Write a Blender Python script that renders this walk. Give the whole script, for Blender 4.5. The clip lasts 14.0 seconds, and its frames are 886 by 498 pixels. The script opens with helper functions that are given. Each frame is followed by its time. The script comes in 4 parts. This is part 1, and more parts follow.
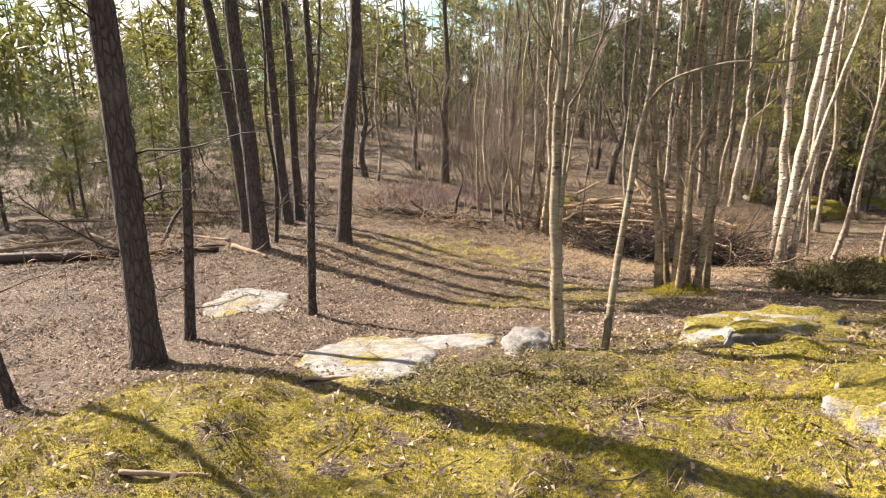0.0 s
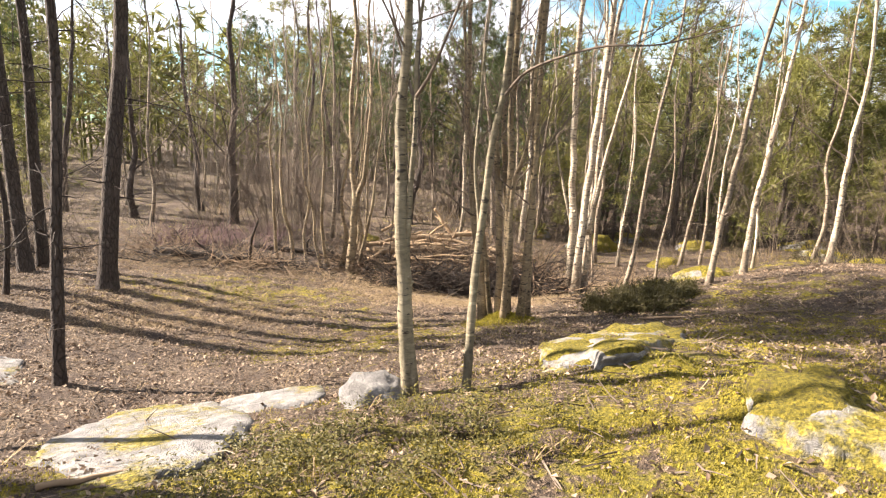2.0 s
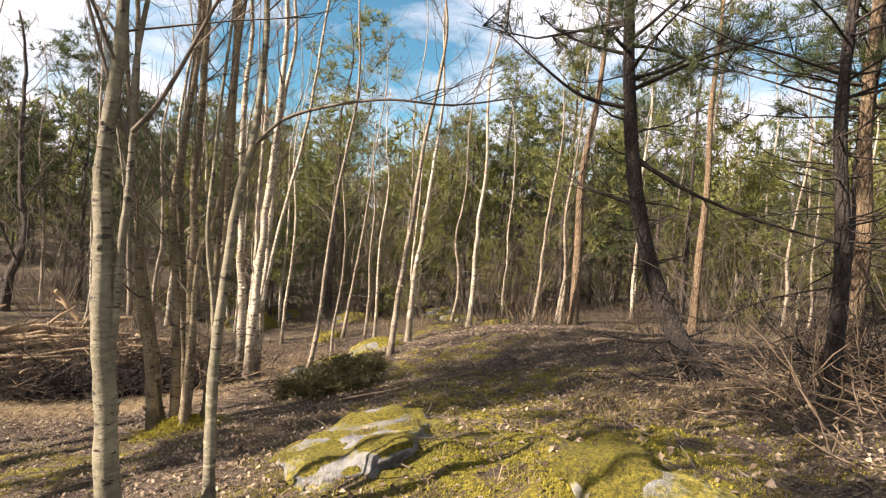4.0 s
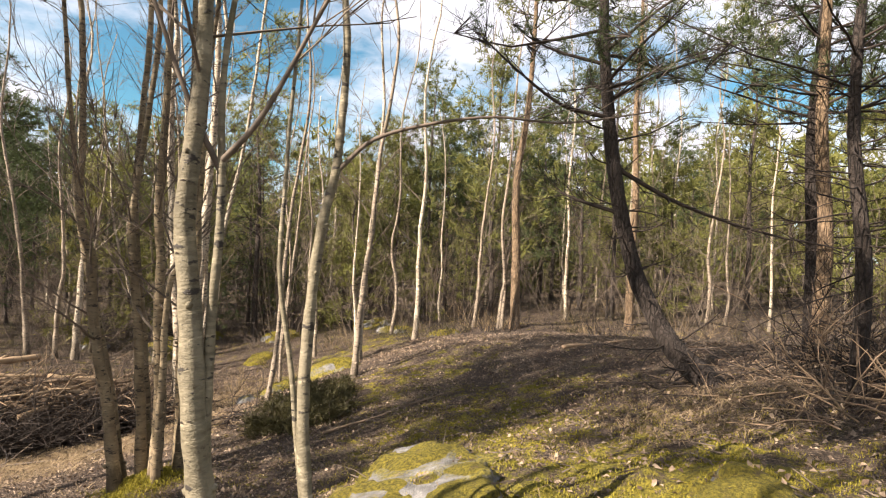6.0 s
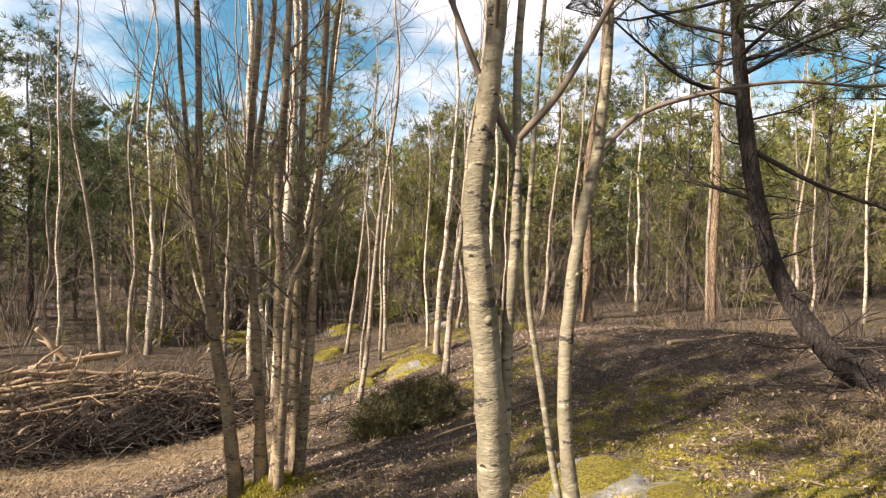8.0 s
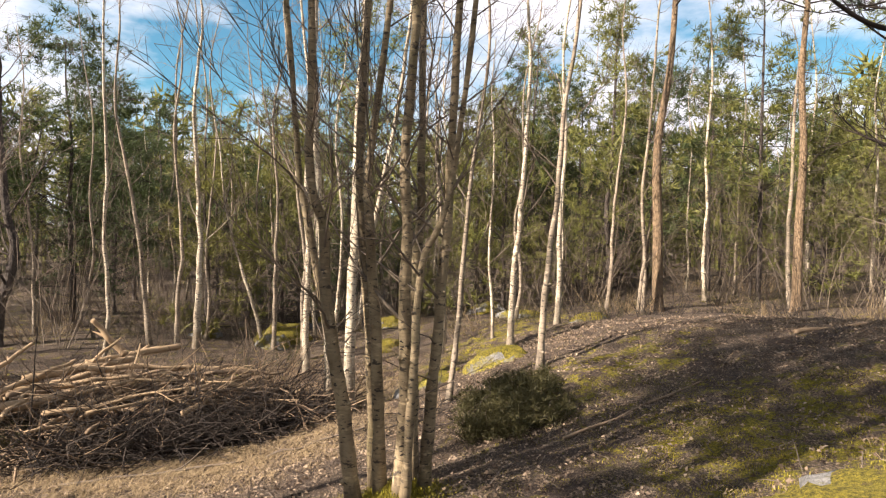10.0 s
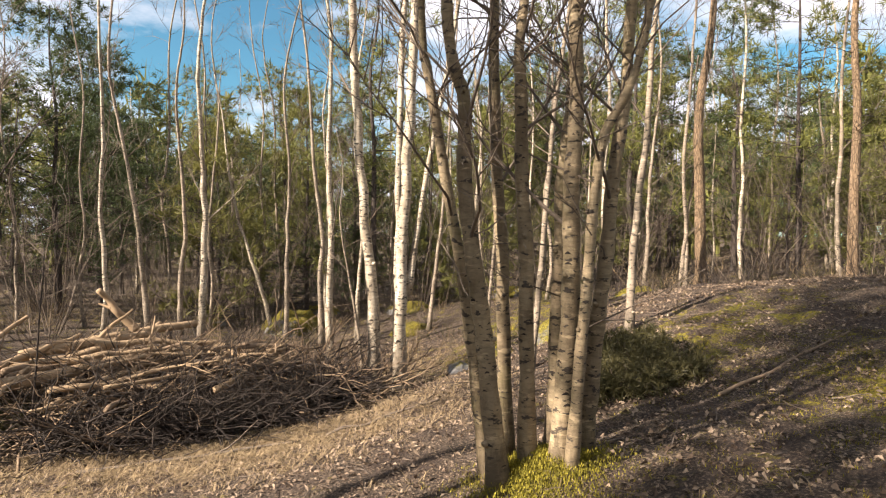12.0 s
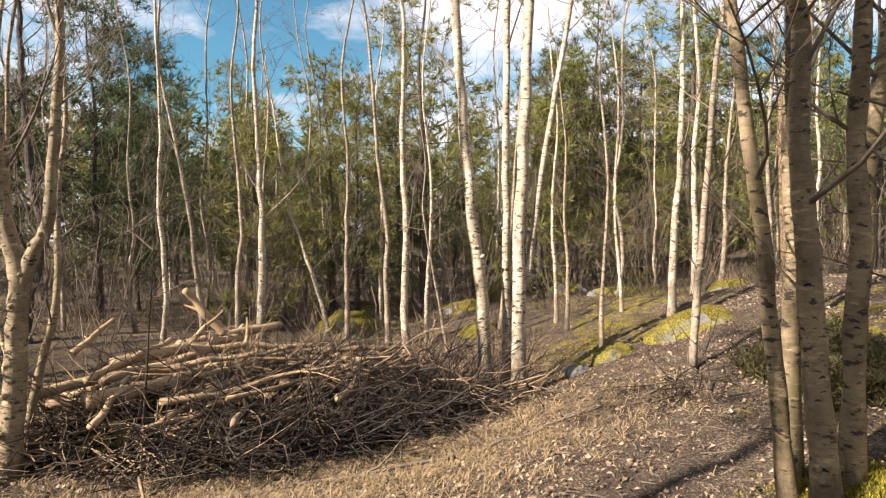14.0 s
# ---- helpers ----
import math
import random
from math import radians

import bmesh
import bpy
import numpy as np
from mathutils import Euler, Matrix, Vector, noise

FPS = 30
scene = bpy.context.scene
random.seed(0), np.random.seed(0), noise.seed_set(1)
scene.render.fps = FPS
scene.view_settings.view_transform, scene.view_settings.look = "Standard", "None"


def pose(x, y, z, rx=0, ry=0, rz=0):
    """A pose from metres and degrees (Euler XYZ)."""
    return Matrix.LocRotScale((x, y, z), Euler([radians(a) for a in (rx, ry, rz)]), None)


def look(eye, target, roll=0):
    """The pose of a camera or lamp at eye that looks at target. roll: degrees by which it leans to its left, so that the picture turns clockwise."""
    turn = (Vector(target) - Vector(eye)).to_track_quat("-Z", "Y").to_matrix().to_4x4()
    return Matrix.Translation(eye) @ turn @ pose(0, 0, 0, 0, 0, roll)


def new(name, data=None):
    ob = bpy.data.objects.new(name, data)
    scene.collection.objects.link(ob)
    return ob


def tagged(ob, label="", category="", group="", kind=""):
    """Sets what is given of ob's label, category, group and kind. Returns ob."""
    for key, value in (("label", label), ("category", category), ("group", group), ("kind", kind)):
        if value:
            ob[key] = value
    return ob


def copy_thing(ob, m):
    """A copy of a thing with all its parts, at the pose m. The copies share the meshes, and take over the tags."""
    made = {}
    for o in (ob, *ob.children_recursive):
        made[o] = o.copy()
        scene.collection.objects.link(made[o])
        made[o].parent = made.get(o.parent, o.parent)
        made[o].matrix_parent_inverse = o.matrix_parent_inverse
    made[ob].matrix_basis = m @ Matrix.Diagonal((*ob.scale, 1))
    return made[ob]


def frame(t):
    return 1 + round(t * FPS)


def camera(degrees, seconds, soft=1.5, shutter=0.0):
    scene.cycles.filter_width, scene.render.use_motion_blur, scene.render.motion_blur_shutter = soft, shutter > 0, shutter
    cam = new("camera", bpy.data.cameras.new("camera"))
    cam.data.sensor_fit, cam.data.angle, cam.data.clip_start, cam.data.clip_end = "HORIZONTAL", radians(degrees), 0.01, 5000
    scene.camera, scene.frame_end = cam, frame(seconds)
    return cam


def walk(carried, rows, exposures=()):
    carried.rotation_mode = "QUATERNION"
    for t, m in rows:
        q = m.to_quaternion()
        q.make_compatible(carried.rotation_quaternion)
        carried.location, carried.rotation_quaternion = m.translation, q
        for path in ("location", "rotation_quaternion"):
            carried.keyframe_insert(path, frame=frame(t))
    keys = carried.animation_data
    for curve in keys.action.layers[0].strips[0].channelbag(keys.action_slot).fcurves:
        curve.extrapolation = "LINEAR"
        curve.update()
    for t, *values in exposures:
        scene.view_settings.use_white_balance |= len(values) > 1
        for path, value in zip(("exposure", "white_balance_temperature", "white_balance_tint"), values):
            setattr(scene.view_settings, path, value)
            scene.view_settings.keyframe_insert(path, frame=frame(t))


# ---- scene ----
cam = camera(74.5, 14.0, 1.2)
METRES, EYE, TILT, LEAN, TURN = 8.0, 1.5, -16.0, 0.0, 0.0
ROWS = [
    (0.0, 0.0, 0.0, 0.0, -0.0, 0.0, -0.0),
    (0.5, -0.0081, 0.0243, -0.0019, 0.29, -0.45, -0.16),
    (1.0, -0.0085, 0.0535, -0.0056, -1.04, -0.29, -0.1),
    (1.5, -0.0127, 0.0833, -0.0157, -8.89, 1.64, 1.07),
    (2.0, -0.02, 0.112, -0.016, -20.22, 4.11, 2.89),
    (2.5, -0.0097, 0.1427, -0.0115, -32.61, 5.73, 4.99),
    (3.0, -0.0053, 0.1658, -0.007, -44.89, 6.6, 6.94),
    (3.5, -0.0209, 0.1948, -0.0009, -51.98, 7.3, 7.99),
    (4.0, -0.0385, 0.2207, 0.0027, -54.76, 7.91, 8.53),
    (6.5, -0.0642, 0.3513, 0.0509, -64.7, 6.45, 12.56),
    (7.0, -0.0583, 0.3754, 0.0592, -61.65, 6.84, 12.33),
    (7.5, -0.0589, 0.3956, 0.0625, -61.13, 6.89, 12.45),
    (8.0, -0.0673, 0.4299, 0.0702, -60.46, 6.51, 12.65),
    (8.5, -0.0707, 0.4639, 0.0745, -59.5, 6.1, 12.31),
    (11.0, -0.0241, 0.6696, 0.0615, -58.48, 6.69, 13.18),
    (11.5, -0.0168, 0.7201, 0.0433, -59.59, 6.63, 13.51),
    (12.0, -0.0038, 0.7636, 0.0521, -60.67, 6.43, 13.82),
    (12.5, -0.0046, 0.8152, 0.0598, -61.18, 6.38, 14.25),
    (13.0, -0.009, 0.863, 0.0667, -62.06, 6.15, 14.62),
    (13.5, -0.0101, 0.9035, 0.0758, -63.25, 5.89, 14.85),
    (14.0, -0.0098, 0.9413, 0.088, -60.18, 6.58, 14.72),
]
walk(cam, [(t, pose(0, 0, EYE, TILT, LEAN, TURN) @ pose(METRES * x, METRES * y, METRES * z, 90 + pitch, roll, yaw)) for t, x, y, z, yaw, pitch, roll in ROWS],
     [(0.0, 2.58, 6600.0, 17.5), (1.5, 2.74, 6600.0, 17.0), (4.0, 2.08, 6500.0, 16.5), (14.0, 2.05, 6500.0, 16.0)])

# ---- world and sun ----
SUN_TO = Vector((-0.70, 0.46, 0.545)).normalized()          # towards the late-morning spring sun
sun_data = bpy.data.lights.new("sun", "SUN")
sun_data.energy, sun_data.angle, sun_data.color = 5.0, radians(0.6), (1.0, 0.90, 0.74)
sun = new("sun", sun_data)
sun.matrix_world = look((-20, 14, 16), (-20 - SUN_TO.x, 14 - SUN_TO.y, 16 - SUN_TO.z))

world = bpy.data.worlds.new("spring_sky")
scene.world = world
world.use_nodes = True
wn, wl = world.node_tree.nodes, world.node_tree.links
wn.clear()
w_out = wn.new("ShaderNodeOutputWorld")
w_bg = wn.new("ShaderNodeBackground")
w_sky = wn.new("ShaderNodeTexSky")
w_sky.sky_type, w_sky.sun_disc = "NISHITA", False
w_sky.sun_elevation = math.asin(SUN_TO.z)
w_sky.sun_rotation = math.atan2(SUN_TO.x, SUN_TO.y)
w_sky.ozone_density, w_sky.dust_density = 1.0, 0.4
w_co = wn.new("ShaderNodeTexCoord")
w_map = wn.new("ShaderNodeMapping")
w_map.inputs["Scale"].default_value = (1.0, 1.0, 2.6)
w_noise = wn.new("ShaderNodeTexNoise")
w_noise.inputs["Scale"].default_value, w_noise.inputs["Detail"].default_value = 2.3, 7.0
w_noise.inputs["Roughness"].default_value = 0.58
w_ramp = wn.new("ShaderNodeValToRGB")
w_ramp.color_ramp.elements[0].position, w_ramp.color_ramp.elements[1].position = 0.38, 0.53
w_mix = wn.new("ShaderNodeMix")
w_mix.data_type = "RGBA"
w_mix.inputs[7].default_value = (5.9, 6.0, 6.25, 1)
w_tone = wn.new("ShaderNodeMix")
w_tone.data_type, w_tone.blend_type = "RGBA", "MULTIPLY"
w_tone.inputs[0].default_value = 1.0
w_tone.inputs[7].default_value = (0.45, 0.80, 0.775, 1)
w_bg.inputs["Strength"].default_value = 0.05
wl.new(w_co.outputs["Generated"], w_map.inputs["Vector"])
wl.new(w_map.outputs["Vector"], w_noise.inputs["Vector"])
wl.new(w_noise.outputs["Fac"], w_ramp.inputs["Fac"])
wl.new(w_sky.outputs["Color"], w_tone.inputs[6])
wl.new(w_ramp.outputs["Color"], w_mix.inputs[0])
wl.new(w_tone.outputs[2], w_mix.inputs[6])
wl.new(w_mix.outputs[2], w_bg.inputs["Color"])
wl.new(w_bg.outputs["Background"], w_out.inputs["Surface"])


# ---- materials ----
class Mat:
    """A node material with short helpers."""

    def __init__(self, name, rough=0.85, coords="Object"):
        self.m = bpy.data.materials.new(name)
        self.m.use_nodes = True
        self.t = self.m.node_tree
        self.b = self.t.nodes["Principled BSDF"]
        self.b.inputs["Roughness"].default_value = rough
        self.b.inputs["Specular IOR Level"].default_value = 0.25
        if coords == "World":
            self.co = self.t.nodes.new("ShaderNodeNewGeometry").outputs["Position"]
        else:
            self.co = self.t.nodes.new("ShaderNodeTexCoord").outputs[coords]

    def link(self, a, b):
        self.t.links.new(a, b)

    def noise(self, scale, detail=4.0, rough=0.55, stretch=(1, 1, 1), lo=0.35, hi=0.65):
        mp = self.t.nodes.new("ShaderNodeMapping")
        mp.inputs["Scale"].default_value = stretch
        n = self.t.nodes.new("ShaderNodeTexNoise")
        n.inputs["Scale"].default_value, n.inputs["Detail"].default_value, n.inputs["Roughness"].default_value = scale, detail, rough
        r = self.t.nodes.new("ShaderNodeMapRange")
        r.inputs["From Min"].default_value, r.inputs["From Max"].default_value = lo, hi
        self.link(self.co, mp.inputs["Vector"])
        self.link(mp.outputs["Vector"], n.inputs["Vector"])
        self.link(n.outputs["Fac"], r.inputs["Value"])
        return r.outputs["Result"]

    def cells(self, scale, stretch=(1, 1, 1), lo=0.0, hi=0.2, feature="DISTANCE_TO_EDGE"):
        mp = self.t.nodes.new("ShaderNodeMapping")
        mp.inputs["Scale"].default_value = stretch
        n = self.t.nodes.new("ShaderNodeTexVoronoi")
        n.feature = feature
        n.inputs["Scale"].default_value = scale
        r = self.t.nodes.new("ShaderNodeMapRange")
        r.inputs["From Min"].default_value, r.inputs["From Max"].default_value = lo, hi
        self.link(self.co, mp.inputs["Vector"])
        self.link(mp.outputs["Vector"], n.inputs["Vector"])
        self.link(n.outputs["Distance"], r.inputs["Value"])
        return r.outputs["Result"]

    def rgb(self, c):
        n = self.t.nodes.new("ShaderNodeRGB")
        n.outputs[0].default_value = (*c, 1)
        return n.outputs[0]

    def mix(self, fac, a, b, blend="MIX"):
        n = self.t.nodes.new("ShaderNodeMix")
        n.data_type, n.blend_type = "RGBA", blend
        for socket, v in ((n.inputs[0], fac), (n.inputs[6], a), (n.inputs[7], b)):
            if isinstance(v, tuple):
                socket.default_value = (*v, 1)
            elif isinstance(v, (int, float)):
                socket.default_value = v
            else:
                self.link(v, socket)
        return n.outputs[2]

    def maths(self, op, a, b=0.0):
        n = self.t.nodes.new("ShaderNodeMath")
        n.operation, n.use_clamp = op, op != "ADD"
        for socket, v in ((n.inputs[0], a), (n.inputs[1], b)):
            if isinstance(v, (int, float)):
                socket.default_value = v
            else:
                self.link(v, socket)
        return n.outputs[0]

    def attr(self, name):
        n = self.t.nodes.new("ShaderNodeAttribute")
        n.attribute_name = name
        return n.outputs["Fac"]

    def island(self):
        return self.t.nodes.new("ShaderNodeNewGeometry").outputs["Random Per Island"]

    def which(self):
        return self.t.nodes.new("ShaderNodeObjectInfo").outputs["Random"]

    def ramp(self, fac, stops):
        n = self.t.nodes.new("ShaderNodeValToRGB")
        e = n.color_ramp.elements
        while len(e) < len(stops):
            e.new(0.5)
        for el, (p, c) in zip(e, stops):
            el.position, el.color = p, (*c, 1)
        self.link(fac, n.inputs["Fac"])
        return n.outputs["Color"]

    def done(self, colour, height=None, strength=0.4, distance=0.02, translucent=0.0):
        self.link(colour, self.b.inputs["Base Color"])
        if height is not None:
            n = self.t.nodes.new("ShaderNodeBump")
            n.inputs["Strength"].default_value, n.inputs["Distance"].default_value = strength, distance
            self.link(height, n.inputs["Height"])
            self.link(n.outputs["Normal"], self.b.inputs["Normal"])
        if translucent:
            tr = self.t.nodes.new("ShaderNodeBsdfTranslucent")
            self.link(colour, tr.inputs["Color"])
            mx = self.t.nodes.new("ShaderNodeMixShader")
            mx.inputs[0].default_value = translucent
            self.link(self.b.outputs[0], mx.inputs[1])
            self.link(tr.outputs[0], mx.inputs[2])
            self.link(mx.outputs[0], self.t.nodes["Material Output"].inputs["Surface"])
        return self.m


def make_ground():
    m = Mat("forest_floor", 0.95, "World")
    fine, mid, big = m.noise(55, 3, 0.7), m.noise(9, 5, 0.6), m.noise(1.3, 4, 0.6)
    litter = m.ramp(fine, [(0.0, (0.012, 0.009, 0.007)), (0.38, (0.046, 0.032, 0.022)), (0.72, (0.135, 0.094, 0.062)), (1.0, (0.36, 0.27, 0.19))])
    litter = m.mix(m.maths("MULTIPLY", mid, 0.4), litter, (0.12, 0.09, 0.068))
    moss = m.ramp(m.noise(38, 4, 0.7), [(0.0, (0.035, 0.030, 0.006)), (0.5, (0.18, 0.145, 0.016)), (1.0, (0.34, 0.265, 0.027))])
    moss = m.mix(m.maths("MULTIPLY", big, 0.65), moss, (0.115, 0.105, 0.014))
    straw = m.ramp(m.noise(42, 4, 0.7, (1, 2.2, 1)), [(0.0, (0.085, 0.055, 0.031)), (0.5, (0.20, 0.137, 0.077)), (1.0, (0.36, 0.265, 0.155))])
    # the masks are broken up by two scales of noise
    edge = m.maths("ADD", m.maths("MULTIPLY", m.noise(4.2, 6, 0.65, lo=0.3, hi=0.7), 0.75), m.maths("MULTIPLY", m.noise(23, 4, 0.6), 0.25))
    mo = m.maths("MULTIPLY", m.maths("SUBTRACT", m.maths("ADD", m.attr("moss"), edge), 0.98), 5.0)
    mo = m.maths("MULTIPLY", mo, m.maths("SUBTRACT", 1.0, m.maths("MULTIPLY", m.noise(5.5, 6, 0.7, lo=0.54, hi=0.62), 0.85)))
    st = m.maths("MULTIPLY", m.maths("SUBTRACT", m.maths("ADD", m.attr("straw"), edge), 0.95), 3.0)
    litter = m.mix(m.maths("MULTIPLY", m.noise(1.5, 5, 0.65, lo=0.46, hi=0.62), 0.75), litter, (0.05, 0.033, 0.026))
    col = m.mix(st, litter, straw)
    col = m.mix(mo, col, moss)
    h = m.maths("ADD", m.maths("MULTIPLY", fine, 0.45), m.maths("MULTIPLY", m.noise(120, 2, 0.7), 0.4))
    return m.done(col, h, 1.0, 0.032)


def make_rock():
    m = Mat("granite", 0.85, "World")
    base = m.ramp(m.noise(7, 6, 0.65), [(0.0, (0.08, 0.077, 0.074)), (0.5, (0.16, 0.153, 0.147)), (1.0, (0.26, 0.25, 0.235))])
    col = m.mix(m.maths("MULTIPLY", m.noise(140, 2, 0.6), 0.45), base, (0.09, 0.085, 0.085))
    col = m.mix(m.maths("MULTIPLY", m.noise(16, 5, 0.7, lo=0.56, hi=0.68), 0.6), col, (0.34, 0.33, 0.30))
    moss = m.ramp(m.noise(45, 4, 0.7), [(0.0, (0.03, 0.027, 0.007)), (0.5, (0.125, 0.105, 0.017)), (1.0, (0.24, 0.19, 0.027))])
    edge = m.maths("ADD", m.maths("MULTIPLY", m.noise(2.6, 6, 0.6, lo=0.3, hi=0.7), 0.8), m.maths("MULTIPLY", m.noise(26, 4, 0.6), 0.2))
    mo = m.maths("MULTIPLY", m.maths("SUBTRACT", m.maths("ADD", m.attr("moss"), edge), 0.97), 4.0)
    col = m.mix(mo, col, moss)
    h = m.maths("ADD", m.maths("MULTIPLY", m.noise(11, 7, 0.7), 0.6), m.maths("MULTIPLY", m.noise(90, 3, 0.7), 0.35))
    return m.done(col, h, 0.7, 0.03)


def make_birch(name, pale, shade, mark, marks=0.58, foot=0.9):
    """Smooth bark with thin rings, black scars, a little lichen and a dark fissured foot."""
    m = Mat(name, 0.7)
    col = m.mix(m.noise(5, 5, 0.6, (1, 1, 0.5)), pale, shade)
    rings = m.noise(4, 4, 0.65, (4.0, 4.0, 15.0), 0.47, 0.62)
    col = m.mix(m.maths("MULTIPLY", rings, 0.42), col, tuple(v * 0.55 for v in shade))
    peel = m.noise(3, 4, 0.6, (2.2, 2.2, 8.0), 0.58, 0.65)
    col = m.mix(m.maths("MULTIPLY", peel, 0.6), col, tuple(min(0.7, v * 1.5) for v in pale))
    col = m.mix(m.maths("MULTIPLY", m.noise(2.2, 5, 0.65, (1, 1, 0.7), 0.54, 0.68), 0.55), col, (0.105, 0.092, 0.035))
    dash = m.noise(8, 4, 0.62, (1.7, 1.7, 4.2), marks, marks + 0.035)
    col = m.mix(m.maths("MULTIPLY", dash, 0.92), col, mark)
    z = m.t.nodes.new("ShaderNodeSeparateXYZ")
    m.link(m.co, z.inputs[0])
    low = m.maths("SUBTRACT", 1.0, m.maths("DIVIDE", z.outputs["Z"], foot))
    fissure = m.maths("MULTIPLY", m.maths("SUBTRACT", m.maths("ADD", low, m.noise(14, 4, 0.65, (1, 1, 0.3), 0.3, 0.7)), 0.75), 2.5)
    col = m.mix(m.maths("MULTIPLY", fissure, 0.75), col, tuple(v * 0.5 for v in shade))
    h = m.maths("ADD", m.maths("MULTIPLY", dash, 0.5), m.maths("MULTIPLY", m.noise(60, 4, 0.6, (1, 1, 2.5)), 0.4))
    return m.done(col, h, 0.5, 0.01)


def make_pine_bark(name, dark, light):
    m = Mat(name, 0.95)
    plate = m.cells(26, (1, 1, 0.28), 0.0, 0.16)
    col = m.mix(plate, dark, light)
    col = m.mix(m.noise(30, 4, 0.65, (1, 1, 0.5)), col, tuple(v * 0.62 for v in light))
    col = m.mix(m.maths("MULTIPLY", m.noise(4, 4, 0.6, lo=0.5, hi=0.7), 0.45), col, tuple(v * 1.5 for v in light))
    h = m.maths("ADD", m.maths("MULTIPLY", plate, 0.6), m.maths("MULTIPLY", m.noise(50, 4, 0.7), 0.35))
    return m.done(col, h, 1.0, 0.03)


def make_plain(name, a, b, rough=0.85, scale=20, translucent=0.0):
    m = Mat(name, rough)
    col = m.mix(m.island(), a, b)
    col = m.mix(m.maths("MULTIPLY", m.noise(scale, 3), 0.5), col, tuple(v * 0.55 for v in a))
    return m.done(col, translucent=translucent)


def make_foliage(name, a, b, c):
    m = Mat(name, 0.6)
    col = m.mix(m.island(), a, b)
    col = m.mix(m.maths("MULTIPLY", m.which(), 0.6), col, c)
    return m.done(col, translucent=0.32)


GROUND = make_ground()
ROCK = make_rock()
BIRCH = make_birch("tan_birch_bark", (0.285, 0.22, 0.135), (0.13, 0.096, 0.058), (0.03, 0.024, 0.02), foot=0.3)
GREY_BIRCH = make_birch("grey_birch_bark", (0.215, 0.185, 0.125), (0.095, 0.080, 0.050), (0.025, 0.021, 0.018), 0.60, 0.3)
WHITE_BIRCH = make_birch("white_birch_bark", (0.46, 0.395, 0.30), (0.22, 0.172, 0.12), (0.035, 0.028, 0.023), 0.57)
THIN_BIRCH = make_birch("young_birch_bark", (0.28, 0.225, 0.165), (0.12, 0.094, 0.068), (0.03, 0.024, 0.02), foot=0.4)
PINE = make_pine_bark("grey_pine_bark", (0.020, 0.016, 0.014), (0.10, 0.08, 0.068))
BLACK_PINE = make_pine_bark("dark_pine_bark", (0.010, 0.008, 0.007), (0.058, 0.045, 0.037))
OLD_PINE = make_pine_bark("warm_pine_bark", (0.05, 0.034, 0.024), (0.24, 0.165, 0.10))
TWIG = make_plain("twig_bark", (0.07, 0.053, 0.041), (0.18, 0.14, 0.105))
# dark twigs; also used as painted shade low in the brushwood heap
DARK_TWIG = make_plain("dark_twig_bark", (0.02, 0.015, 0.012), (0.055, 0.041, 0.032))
DEAD_WOOD = make_plain("dead_wood", (0.25, 0.175, 0.11), (0.11, 0.078, 0.054), 0.9, 14)
LOG_WOOD = make_plain("weathered_log", (0.36, 0.255, 0.15), (0.21, 0.145, 0.09), 0.9, 9)
LEAF = make_plain("dry_leaf", (0.06, 0.036, 0.022), (0.36, 0.27, 0.19), 0.75, 30, 0.15)
SCAR = make_plain("black_bark_scar", (0.022, 0.017, 0.014), (0.05, 0.036, 0.028), 0.9, 40)
# near-black, for the shaded void inside the brushwood heap
HEAP_VOID = make_plain("heap_void_dark", (0.022, 0.015, 0.010), (0.04, 0.027, 0.018), 1.0, 12)
HEATHER = make_plain("heather_twig", (0.10, 0.06, 0.065), (0.17, 0.11, 0.11))
STRAW = make_plain("dry_grass", (0.17, 0.12, 0.066), (0.37, 0.275, 0.16), 0.8, 8, 0.25)
MOSS = make_plain("moss_shoot", (0.11, 0.10, 0.014), (0.32, 0.265, 0.032), 0.9, 12, 0.25)
NEEDLE = make_foliage("pine_needles", (0.05, 0.063, 0.017), (0.165, 0.165, 0.04), (0.18, 0.165, 0.048))
DARK_NEEDLE = make_foliage("dark_pine_needles", (0.025, 0.042, 0.016), (0.065, 0.085, 0.028), (0.07, 0.085, 0.028))
JUNIPER = make_foliage("juniper_needles", (0.024, 0.026, 0.010), (0.07, 0.062, 0.022), (0.07, 0.055, 0.022))


def make_moss_cap():
    m = Mat("moss_cushion", 0.95, "World")
    col = m.ramp(m.noise(48, 4, 0.7), [(0.0, (0.03, 0.027, 0.006)), (0.5, (0.165, 0.135, 0.016)), (1.0, (0.32, 0.25, 0.028))])
    col = m.mix(m.maths("MULTIPLY", m.noise(2.6, 5, 0.65), 0.5), col, (0.13, 0.11, 0.014))
    col = m.mix(m.maths("MULTIPLY", m.noise(9, 5, 0.7, lo=0.58, hi=0.66), 0.7), col, (0.08, 0.055, 0.035))
    return m.done(col, m.noise(70, 4, 0.75), 1.0, 0.02)


MOSS_CAP = make_moss_cap()
BERRY_LEAF = make_foliage("cowberry_leaf", (0.035, 0.036, 0.010), (0.13, 0.11, 0.022), (0.08, 0.065, 0.018))


